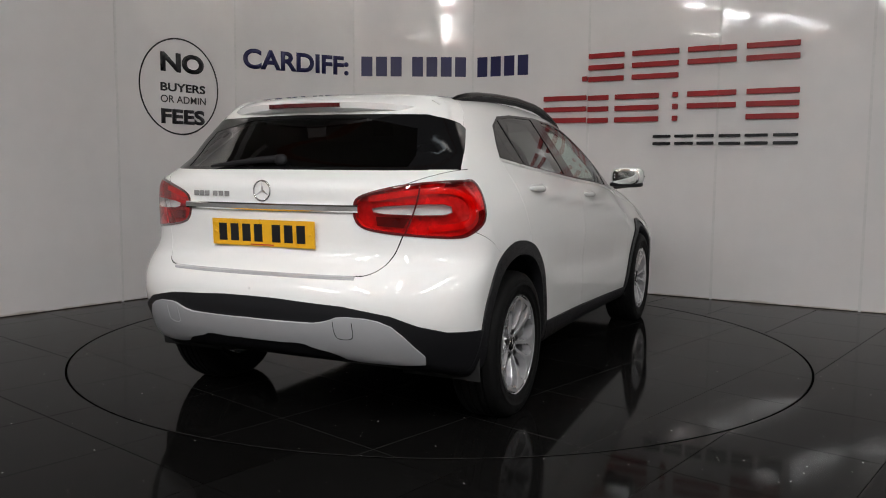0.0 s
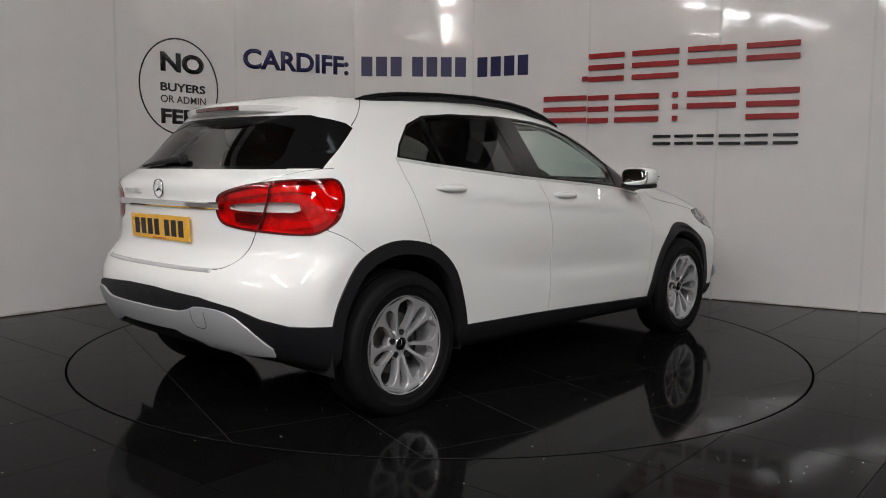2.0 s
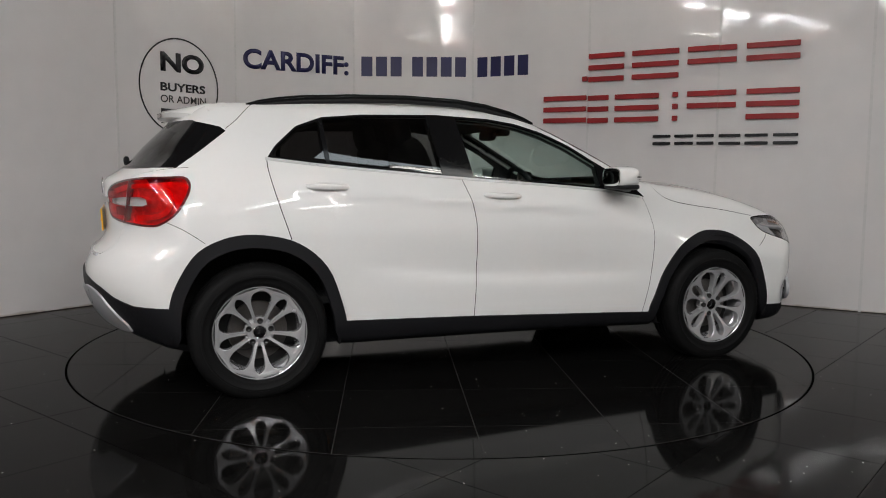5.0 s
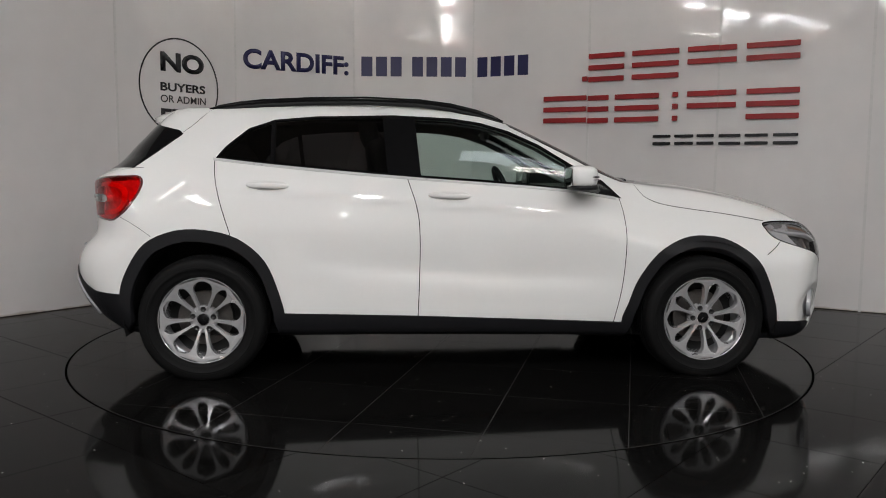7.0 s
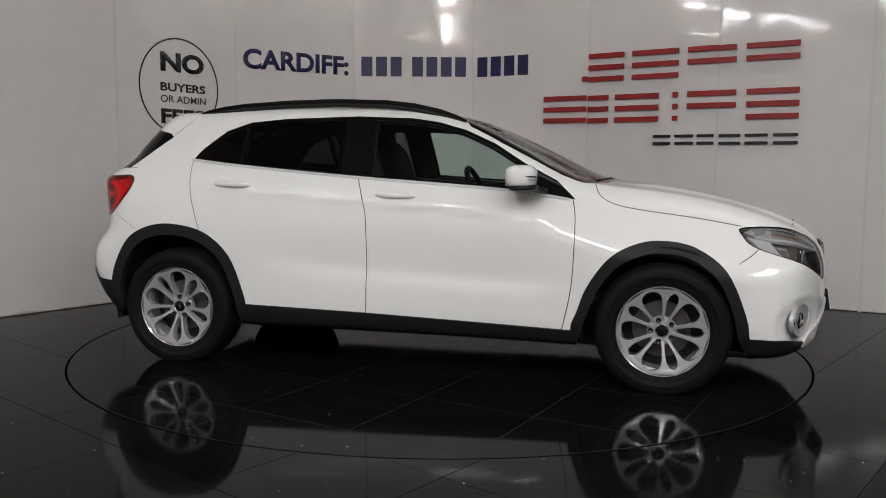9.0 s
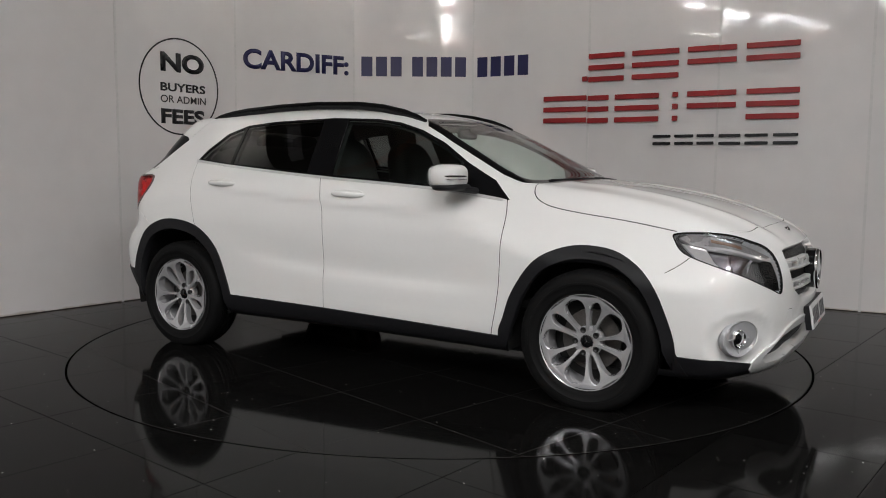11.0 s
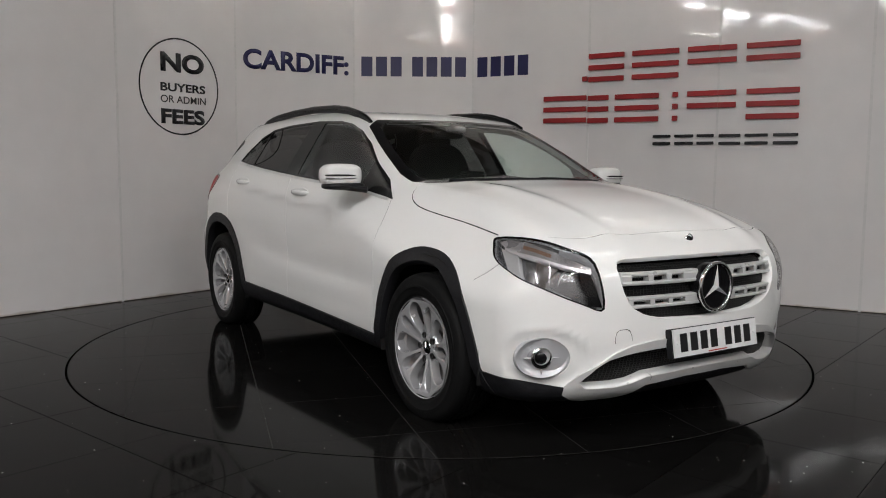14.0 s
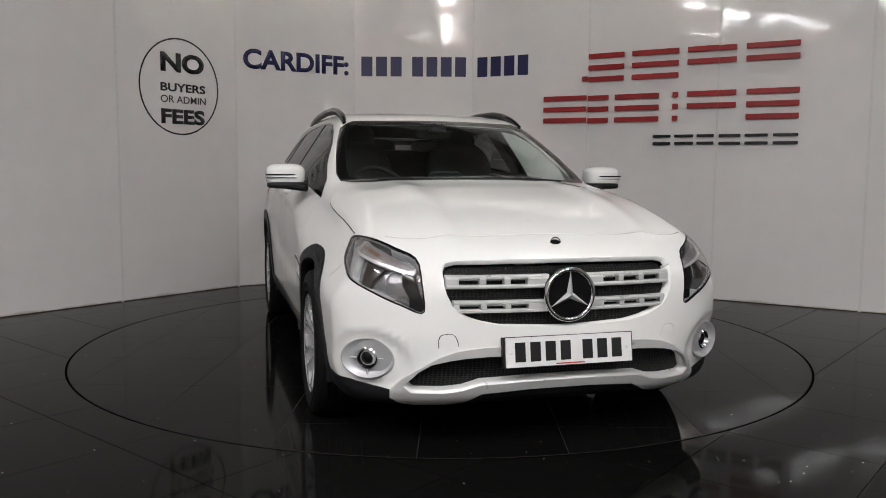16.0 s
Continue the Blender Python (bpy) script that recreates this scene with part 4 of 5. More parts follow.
panel("rear_cladding", "rear_clad", CLAD, car, "black plastic lower bumper", lift=0.008, skirt=0.03)
panel("diffuser", "diffuser", SILVER, car, "silver-grey rear underguard", lift=0.018, skirt=0.03)
panel("rear_window", "rear_window", GLASS_DARK, tailgate, "dark tinted rear window", lift=-0.002, skirt=0.002)
panel("window_border", "rear_border", GLOSSBLACK, tailgate, "gloss black window border", lift=0.0)
panel("windscreen", "windscreen", GLASS, car, "clear windscreen", lift=-0.001, skirt=0.003)
panel("windscreen_border", "screen_border", GLOSSBLACK, car, "black windscreen border", lift=0.0)



# ---- the car's parts ----
def mesh_part(name, verts, faces, material, parent, label="", smooth=True):
    me = bpy.data.meshes.new(name)
    me.from_pydata([tuple(v) for v in verts], [], faces)
    me.shade_smooth()
    me.set_sharp_from_angle(angle=radians(50 if smooth else 32))
    for m in material if isinstance(material, (list, tuple)) else [material]:
        me.materials.append(m)
    ob = new(name, me)
    if parent:
        ob.parent = parent
    return tagged(ob, label) if label else ob


def revolve(profile, seg, wave=None):
    """Turns (radius, y) pairs round the y axis. wave: (rows, step) that sink on every second segment."""
    verts, faces = [], []
    n = len(profile)
    for k in range(seg):
        a = 2 * math.pi * k / seg
        for i, (r, y) in enumerate(profile):
            if wave and i in wave[0] and k % wave[2] == 0:
                r -= wave[1]
            verts.append((r * math.cos(a), y, r * math.sin(a)))
    for k in range(seg):
        for i in range(n - 1):
            a, b = k * n + i, ((k + 1) % seg) * n + i
            faces.append((a, a + 1, b + 1, b))
    return verts, faces


def blob(cx, cy, cz, hx, hy, hz, e=0.5, nu=28, nv=16):
    """A rounded box: a superellipsoid, closed."""
    p = lambda v: math.copysign(abs(v) ** e, v)
    verts = [(cx, cy, cz - hz)]
    for j in range(1, nv):
        v = -math.pi / 2 + math.pi * j / nv
        for i in range(nu):
            t = 2 * math.pi * i / nu
            verts.append((cx + hx * p(math.cos(v)) * p(math.cos(t)), cy + hy * p(math.cos(v)) * p(math.sin(t)), cz + hz * p(math.sin(v))))
    verts.append((cx, cy, cz + hz))
    faces = [(0, 1 + (i + 1) % nu, 1 + i) for i in range(nu)]
    for j in range(nv - 2):
        for i in range(nu):
            a, b = 1 + j * nu + i, 1 + j * nu + (i + 1) % nu
            faces.append((a, b, b + nu, a + nu))
    last = len(verts) - 1
    faces += [(last, last - nu + i, last - nu + (i + 1) % nu) for i in range(nu)]
    return verts, faces


def sweep(path, ry, rz, seg=12, taper=None):
    """A tube of oval section along a path that runs mainly in x."""
    verts, faces = [], []
    for k, p in enumerate(path):
        s = taper[k] if taper else 1.0
        a, b = Vector(path[max(k - 1, 0)]), Vector(path[min(k + 1, len(path) - 1)])
        d = (b - a).normalized()
        side = d.cross(Vector((0, 0, 1))).normalized()
        up = side.cross(d)
        for i in range(seg):
            t = 2 * math.pi * i / seg
            verts.append(Vector(p) + side * (ry * s * math.cos(t)) + up * (rz * s * math.sin(t)))
    for k in range(len(path) - 1):
        for i in range(seg):
            a, b = k * seg + i, k * seg + (i + 1) % seg
            faces.append((a, b, b + seg, a + seg))
    faces += [tuple(range(seg))[::-1], tuple(range(len(verts) - seg, len(verts)))]
    return verts, faces


def surf_x(y, z, front=True, out=0.0):
    """The body's front or rear face at (y, z)."""
    lo, hi = 0.0, 1.4
    for _ in range(30):
        m = (lo + hi) / 2
        x = 1.2 + m if front else -1.2 - m
        if body_field(np.array([x]), np.array([y]), np.array([z]))[0] < 0:
            lo = m
        else:
            hi = m
    return (1.2 + lo + out) if front else (-1.2 - lo - out)


def surf_y(x, z):
    lo, hi = 0.0, 1.2
    for _ in range(30):
        m = (lo + hi) / 2
        if body_field(np.array([x]), np.array([m]), np.array([z]))[0] < 0:
            lo = m
        else:
            hi = m
    return lo


def surf_z(x, y):
    lo, hi = 0.0, 1.2
    for _ in range(30):
        m = (lo + hi) / 2
        if body_field(np.array([x]), np.array([y]), np.array([0.7 + m]))[0] < 0:
            lo = m
        else:
            hi = m
    return 0.7 + lo


def strip(name, ys, z0, z1, out, depth, material, parent, label="", front=True):
    """A moulding that follows the front or the rear face from y to y. z0, z1: numbers or functions of y."""
    f0, f1 = (z0 if callable(z0) else lambda y: z0), (z1 if callable(z1) else lambda y: z1)
    verts, faces = [], []
    s = 1 if front else -1
    for y in ys:
        a, b = f0(y), f1(y)
        x = surf_x(y, (a + b) / 2, front, out)
        bev = min(0.006, (b - a) * 0.3)
        for dx, z in ((-depth, a), (-bev, a), (0, a + bev), (0, b - bev), (-bev, b), (-depth, b)):
            verts.append((x + s * dx, y, z))
    n = len(ys)
    for k in range(n - 1):
        for i in range(6):
            a, b = k * 6 + i, k * 6 + (i + 1) % 6
            faces.append((a, b, b + 6, a + 6))
    faces += [tuple(range(6))[::-1], tuple(range((n - 1) * 6, n * 6))]
    return mesh_part(name, verts, faces, material, parent, label, smooth=False)


def torus(cx, cy, cz, r, t, axis="X", seg=48, sub=10):
    verts, faces = [], []
    for k in range(seg):
        a = 2 * math.pi * k / seg
        for i in range(sub):
            b = 2 * math.pi * i / sub
            q, h = r + t * math.cos(b), t * math.sin(b)
            u, v = q * math.cos(a), q * math.sin(a)
            verts.append((cx + h, cy + u, cz + v) if axis == "X" else (cx + u, cy + h, cz + v))
    for k in range(seg):
        for i in range(sub):
            a, b = k * sub + i, k * sub + (i + 1) % sub
            c = ((k + 1) % seg) * sub
            faces.append((a, b, c + (i + 1) % sub, c + i))
    return verts, faces


def disc(cx, cy, cz, r, depth, seg=40):
    """A flat round boss facing along x."""
    verts = [(cx, cy + r * math.cos(2 * math.pi * k / seg), cz + r * math.sin(2 * math.pi * k / seg)) for k in range(seg)]
    verts += [(cx - depth, y, z) for _, y, z in verts]
    faces = [tuple(range(seg))] + [(k, seg + k, seg + (k + 1) % seg, (k + 1) % seg) for k in range(seg)]
    return verts, faces


def flat_box(x0, x1, y0, y1, z0, z1):
    v = [(x, y, z) for x in (x0, x1) for y in (y0, y1) for z in (z0, z1)]
    return v, [(0, 1, 3, 2), (4, 6, 7, 5), (0, 4, 5, 1), (2, 3, 7, 6), (0, 2, 6, 4), (1, 5, 7, 3)]


def star3(r, h, put):
    """A flat shape with three tapered, ridged arms inside a circle."""
    verts, faces = [put(0, 0, h)], []
    for k in range(3):
        a = radians(90 + 120 * k)
        verts += [put(r * math.cos(a), r * math.sin(a), h * 0.35), put(r * 0.16 * math.cos(a + radians(60)), r * 0.16 * math.sin(a + radians(60)), 0)]
    for k in range(3):
        tip, v0, v1 = 1 + 2 * k, 2 + 2 * ((k + 2) % 3), 2 + 2 * k
        faces += [(0, v0, tip), (0, tip, v1)]
    return verts, faces


# wheels: tyre, cast rim with ten spokes, cap, bolts, brake disc
TYRE = [(0.222, 0.085), (0.232, 0.098), (0.25, 0.105), (0.275, 0.1085), (0.30, 0.106), (0.318, 0.100), (0.328, 0.092), (0.333, 0.082), (0.337, 0.066)]
for g in (0.05, 0.018, -0.018, -0.05):
    TYRE += [(0.338, g + 0.006), (0.330, g + 0.0045), (0.330, g - 0.0045), (0.338, g - 0.006)]
TYRE += [(0.337, -0.066), (0.333, -0.082), (0.328, -0.092), (0.318, -0.099), (0.316, -0.101), (0.30, -0.106), (0.285, -0.1075), (0.284, -0.1095), (0.275, -0.1095), (0.274, -0.1080), (0.25, -0.105), (0.240, -0.1035), (0.237, -0.100), (0.222, -0.085)]
RIM = [(0.222, -0.0955), (0.2265, -0.099), (0.2295, -0.090), (0.220, -0.07), (0.2, -0.05), (0.195, 0.0), (0.2, 0.09)]


def make_rim():
    verts, faces = revolve(RIM, 64)
    # ten spokes in five pairs, each flaring into the outer ring; wide gaps over the bolts, narrow ones between
    gaps = (radians(22), radians(14))
    rad = [0.036, 0.055, 0.075, 0.10, 0.125, 0.145, 0.160, 0.172, 0.182, 0.190, 0.197, 0.203, 0.207, 0.211, 0.2245]
    for k in range(10):
        way = 1 if k % 2 else -1
        mid = math.pi / 2 + 2 * math.pi * (k // 2) / 5 + way * gaps[0]
        rows = []
        for r in rad:
            half = float(np.interp(r, [0.036, 0.06, 0.10, 0.135, 0.155, 0.170, 0.182, 0.192, 0.200, 0.206, 0.211], [0.0080, 0.0085, 0.0075, 0.0090, 0.0115, 0.0160, 0.0220, 0.0310, 0.044, 0.066, 0.10]))
            y = float(np.interp(r, [0.036, 0.06, 0.12, 0.18, 0.2245], [-0.060, -0.066, -0.082, -0.093, -0.0965]))
            row = []
            for q, dy in ((-1, 0.042), (-1, 0.003), (-0.82, 0.0), (0.82, 0.0), (1, 0.003), (1, 0.042)):
                lim = gaps[0] if q * way < 0 else gaps[1]
                flat = min(abs(math.atan2(half, r)), lim * 0.9995) == lim * 0.9995
                a = mid + math.copysign(min(math.atan2(abs(q) * half, r), lim * 0.9995), q)
                row.append((r * math.cos(a), y + (0.0 if flat and dy < 0.01 else dy), r * math.sin(a)))
            rows.append(row)
        base = len(verts)
        for row in rows:
            verts += row
        for i in range(len(rows) - 1):
            for j in range(5):
                a = base + i * 6 + j
                faces.append((a, a + 1, a + 7, a + 6))
    v, f = revolve([(0.0005, -0.058), (0.03, -0.062), (0.050, -0.064), (0.066, -0.060), (0.074, -0.050), (0.076, -0.02)], 40)
    base = len(verts)
    verts += v
    faces += [tuple(base + i for i in q) for q in f]
    return verts, faces


RIM_V, RIM_F = make_rim()
for sx in (-1.3495, 1.3495):
    for sy in (-1, 1):
        hub = Matrix.Translation((sx, sy * 0.792, HUBZ)) @ (Matrix.Rotation(math.pi, 4, "Z") if sy > 0 else Matrix.Identity(4))
        spin = Matrix.Rotation(radians({(-1.3495, -1): 2, (1.3495, -1): -19}.get((sx, sy), 0)), 4, "Y")
        put = lambda vf: ([hub @ spin @ Vector(v) for v in vf[0]], vf[1])
        v, f = put(revolve(TYRE, 120, (set(range(6, 9)) | set(range(25, 28)), 0.004, 2)))
        v = [Vector((p.x, p.y, max(p.z, 0.0015))) for p in v]
        wheel = new("wheel")
        wheel.parent = car
        mesh_part("tyre", v, f, RUBBER, wheel, "black road tyre", smooth=True)
        v, f = put((RIM_V, RIM_F))
        rim = mesh_part("rim", v, f, ALLOY, wheel, "silver ten-spoke alloy rim", smooth=False)
        v, f = put(revolve([(0.0005, -0.068), (0.024, -0.067), (0.030, -0.063), (0.031, -0.055)], 32))
        mesh_part("centre_cap", v, f, GLOSSBLACK, wheel, "black centre cap")
        v, f = put(revolve([(0.0285, -0.0655), (0.031, -0.0675), (0.0335, -0.0645)], 32))
        mesh_part("cap_ring", v, f, CHROME, wheel, "chrome cap ring")
        v, f = put(star3(0.024, 0.006, lambda a, b, h: (a, -0.0655 - h, b)))
        mesh_part("cap_star", v, f, CHROME, wheel, "three-armed chrome shape", smooth=False)
        for k in range(5):
            a = 2 * math.pi * k / 5 + math.pi / 2
            v, f = revolve([(0.0005, -0.0615), (0.007, -0.0625), (0.0105, -0.0655), (0.0145, -0.0650), (0.0145, -0.05)], 14)
            v, f = put(([Vector(p) + Vector((0.056 * math.cos(a), -0.003, 0.056 * math.sin(a))) for p in v], f))
            mesh_part("wheel_bolt", v, f, STEEL_DARK, wheel, "dark wheel bolt")
        v, f = put(revolve([(0.03, -0.01), (0.07, -0.012), (0.072, 0.0), (0.145, 0.0), (0.146, 0.02), (0.07, 0.02)], 48))
        mesh_part("brake_disc", v, f, STEEL_BRAKE, wheel, "grey steel brake disc")
        v, f = put(revolve([(0.196, 0.03), (0.03, 0.03)], 40))
        mesh_part("wheel_back", v, f, DARK, wheel, "dark inner wheel")
        # wheel well
        arc = [math.pi * (-0.08 + 1.16 * i / 20) for i in range(21)]
        v = [(sx + 0.41 * math.cos(a), sy * y, HUBZ + 0.015 + 0.41 * math.sin(a)) for y in (0.868, 0.50) for a in arc]
        f = [(i, i + 1, 22 + i, 21 + i) for i in range(20)] + [tuple(range(21, 42))]
        mesh_part("wheel_well", v, f, DARK, car, "black wheel-well liner")

# front: grille, bars, lower mouth, lamps, plate
panel("grille_mesh", "grille", GRILLEMESH, car, "black mesh grille", lift=-0.045, skirt=0.0)
panel("lower_grille", "lower_grille", GRILLEMESH, car, "black honeycomb lower grille", lift=-0.035, skirt=0.0)
panel("lower_bar", "lower_bar", SILVER_LIGHT, car, "silver lower bumper trim", lift=0.012, skirt=0.05)
panel("skid_strip", "skid", CLAD, car, "black lower skid strip", lift=0.004, skirt=0.02)
for zc, hh in ((0.690, 0.025), (0.597, 0.023)):
    for sg in (-1, 1):
        span = [sg * v for v in ((0.470 if zc > 0.65 else 0.446), 0.44, 0.41, 0.385, 0.36, 0.33, 0.30, 0.275, 0.25, 0.22, 0.19, 0.165, 0.14, 0.10, 0.07)]
        bar = strip("grille_bar", span, lambda y: zc + hh - 0.014, lambda y: zc + hh, -0.006, 0.03, SILVER_LIGHT, car, "silver slotted grille bar")
        strip("bar_edge", span, lambda y: zc - hh, lambda y: zc - hh + 0.014, -0.006, 0.03, SILVER_LIGHT, bar)
        for a, b in ((0.470 if zc > 0.65 else 0.446, 0.425), (0.345, 0.322), (0.25, 0.228), (0.158, 0.07)):
            strip("bar_web", [sg * a, sg * (a + b) / 2, sg * b], lambda y: zc - hh + 0.008, lambda y: zc + hh - 0.008, -0.007, 0.03, SILVER_LIGHT, bar)
        for a, b in ((0.42, 0.35), (0.318, 0.255), (0.224, 0.163)):
            strip("slot_trim", [sg * a, sg * (a + b) / 2, sg * b], zc + hh - 0.018, zc + hh - 0.0145, -0.0045, 0.012, CHROME, bar, "chrome slot edge")
badge = mesh_part("grille_badge", *disc(surf_x(0, 0.64) + 0.012, 0, 0.64, 0.098, 0.05), GLOSSBLACK, car, "round black grille badge", smooth=False)
mesh_part("badge_ring", *torus(surf_x(0, 0.64) + 0.014, 0, 0.64, 0.097, 0.009), CHROME, badge, "chrome badge ring")
xg = surf_x(0, 0.64) + 0.012
mesh_part("badge_star", *star3(0.092, 0.016, lambda a, b, h: (xg + 0.001 + h, a, 0.64 + b)), LAMPEDGE, badge, "three-armed chrome shape", smooth=False)
nose = mesh_part("bonnet_badge", *blob(2.083, 0, 0.823, 0.016, 0.024, 0.017, 1.0), GLOSSBLACK, car, "small dark bonnet badge")
mesh_part("badge_ring", *torus(2.089, 0, 0.826, 0.022, 0.0025, seg=28, sub=6), CHROME, nose, "chrome badge ring")
xp = surf_x(0, 0.425) + 0.030
tilt = Matrix.Translation((xp, 0, 0.428)) @ Matrix.Rotation(radians(-9), 4, "Y")


def plate(name, m, color, label, front):
    s = 1 if front else -1
    v, f = flat_box(-0.004, 0.004, -0.262, 0.262, -0.056, 0.056)
    ob = mesh_part(name, [m @ Vector(p) for p in v], f, color, car, label, smooth=False)
    for k in range(7):
        y = -0.205 + k * 0.062 + (0.03 if k > 3 else 0)
        v, f = flat_box(0.004 if s > 0 else -0.0055, 0.0055 if s > 0 else -0.004, y - 0.021, y + 0.021, -0.037, 0.037)
        mesh_part("character_bar", [m @ Vector((p[0], p[1] * s, p[2])) for p in v], f, INK, ob, "plain dark bar", smooth=False)
    v, f = flat_box(0.0035 if s > 0 else -0.0045, 0.0045 if s > 0 else -0.0035, -0.06, 0.06, -0.052, -0.047)
    mesh_part("maker_bar", [m @ Vector(p) for p in v], f, REDINK, ob, "small red bar", smooth=False)
    for y in (-0.243, 0.243):
        v, f = blob(0.005 * s, y, 0, 0.003, 0.007, 0.007, 1.0, 10, 6)
        mesh_part("screw_cap", [m @ Vector(p) for p in v], f, color, ob)


plate("number_plate", tilt, PLATE_WHITE, "white front number plate with dark bars", True)
holder = flat_box(-0.03, -0.004, -0.27, 0.27, -0.058, 0.058)
mesh_part("plate_holder", [tilt @ Vector(p) for p in holder[0]], holder[1], CLAD, car, smooth=False)
plate("number_plate", pose(surf_x(0, 0.843, False) - 0.010, 0, 0.843, 0, -3, 0), PLATE_YELLOW, "yellow rear number plate with dark bars", False)
for sg in (-1, 1):
    side = "right" if sg < 0 else "left"
    lamp = panel("headlamp", HEAD_ALL, LAMPBACK, car, "clear headlamp with chrome reflectors", lift=-0.05, skirt=-0.034, sides=side)
    panel("lamp_housing", "lamp_rim", SILVER, lamp, "silver lamp housing wall", lift=-0.006, skirt=0.05, sides=side)
    panel("lamp_bezel", "lamp_rim", GLOSSBLACK, lamp, "black lamp bezel", lift=0.001, skirt=0.014, sides=side)
    panel("light_guide", "head_guide", LAMPGUIDE, lamp, "grey daytime light guide", lift=-0.014, skirt=0.03, sides=side)
    panel("indicator_strip", "head_amber", AMBER, lamp, "amber indicator strip", lift=-0.012, skirt=0.02, sides=side)
    panel("chrome_edge", "head_edge", LAMPEDGE, lamp, "bright chrome edge", lift=-0.008, skirt=0.03, sides=side)
    panel("side_reflector", "head_side", LAMPEDGE, lamp, "bright side reflector", lift=-0.022, skirt=0.03, sides=side)
    panel("lamp_mask", "head_mask", LAMPBROWN, lamp, "dark brown mask", lift=-0.030, skirt=0.03, sides=side)
    panel("lamp_end", "head_black", GLOSSBLACK, lamp, "black lamp end", lift=-0.012, skirt=0.04, sides=side)
    panel("lamp_glass", HEAD_ALL, LENS, lamp, "clear headlamp glass", lift=0.002, skirt=0.0, sides=side)
    for x, y, z, r in ((2.060, 0.640, 0.672, 0.052),):
        p = Vector((x - 0.032, (y - 0.022) * sg, z))
        cup = revolve([(0.012, 0.045), (r * 0.6, 0.032), (r * 0.85, 0.012), (r, -0.02), (r * 1.05, -0.022), (r * 1.06, 0.0)], 28)
        m = Matrix.Translation(p) @ Matrix.Rotation(radians(62) * -sg, 4, "Z") @ (Matrix.Identity(4) if sg < 0 else Matrix.Rotation(math.pi, 4, "Z"))
        mesh_part("reflector", [m @ Vector(v) for v in cup[0]], cup[1], LAMPEDGE, lamp, "chrome reflector bowl")
        mesh_part("bulb", [m @ Vector(v) for v in blob(0, 0.012, 0, 0.013, 0.02, 0.013, 1.0, 14, 8)[0]], blob(0, 0, 0, 1, 1, 1, 1.0, 14, 8)[1], BULB, lamp, "pale lamp bulb")
    fog = panel("fog_lamp", "fog", SILVER, car, "silver fog-lamp bezel", lift=-0.006, skirt=0.0, sides=side)
    m = Matrix.Translation((1.996, 0.738 * sg, 0.384)) @ Matrix.Rotation(radians(62) * -sg, 4, "Z") @ (Matrix.Identity(4) if sg < 0 else Matrix.Rotation(math.pi, 4, "Z"))
    ring = revolve([(0.030, -0.01), (0.036, -0.022), (0.042, -0.018), (0.044, 0.02)], 32)
    mesh_part("fog_ring", [m @ Vector(v) for v in ring[0]], ring[1], CHROME, fog, "chrome ring")
    eye = blob(0, -0.004, 0, 0.027, 0.014, 0.027, 1.0, 20, 10)
    mesh_part("fog_lens", [m @ Vector(v) for v in eye[0]], eye[1], GLOSSBLACK, fog, "dark fog-lamp lens")
    bowl = revolve([(0.044, -0.004), (0.054, -0.003), (0.066, -0.008), (0.076, -0.018), (0.081, -0.021), (0.085, -0.018), (0.087, 0.0)], 40)
    mesh_part("fog_bowl", [m @ Vector((v[0] * 1.27, v[1], v[2] * 0.95)) for v in bowl[0]], bowl[1], SILVER, fog, "smooth silver oval bowl")
    for k in range(3):
        a = math.pi * (0.0, 1.0, 1.5)[k]
        fin = blob(0.055 * math.cos(a), -0.014, 0.053 * math.sin(a), 0.016 if k < 2 else 0.003, 0.006, 0.003 if k < 2 else 0.014, 1.0, 10, 6)
        mesh_part("bezel_fin", [m @ Vector(v) for v in fin[0]], fin[1], SILVER, fog)
    # door mirror
    mir = mesh_part("door_mirror", *blob(0.640, 0.930 * sg, 1.082, 0.074, 0.104, 0.060, 0.58), PAINT, car, "white door mirror with black base")
    mesh_part("mirror_base", *blob(0.648, 0.920 * sg, 1.028, 0.074, 0.108, 0.020, 0.6), CLAD, mir, "black mirror base")
    mesh_part("mirror_arm", *sweep([(0.74, 0.83 * sg, 1.010), (0.70, 0.89 * sg, 1.018), (0.67, 0.95 * sg, 1.026)], 0.028, 0.016), CLAD, mir, "black mirror arm")
    mesh_part("mirror_glass", *blob(0.572, 0.932 * sg, 1.082, 0.006, 0.089, 0.050, 0.55), MIRROR, mir, "mirror glass")
    mesh_part("mirror_indicator", *blob(0.688, 0.950 * sg, 1.083, 0.034, 0.088, 0.006, 0.8), GLOSSBLACK, mir, "black indicator slot")
    mesh_part("indicator_trim", *blob(0.690, 0.950 * sg, 1.068, 0.034, 0.088, 0.004, 0.8), CHROME, mir, "chrome indicator trim")
    # door handles and roof rail
    for xa, xb, z, d in ((-1.115, -0.895, 1.028, "rear"), (-0.16, 0.062, 0.980, "front")):
        n = 9
        path, size = [], []
        for k in range(n):
            q = k / (n - 1)
            x = xa + (xb - xa) * q
            bow = math.sin(math.pi * q) ** 0.5
            path.append((x, (surf_y(x, z) - 0.004 + 0.026 * bow) * sg, z - 0.006 * q))
            size.append(0.55 + 0.45 * bow)
        handle = mesh_part("door_handle", *sweep(path, 0.012, 0.016, 12, size), PAINT, car, "white pull handle")
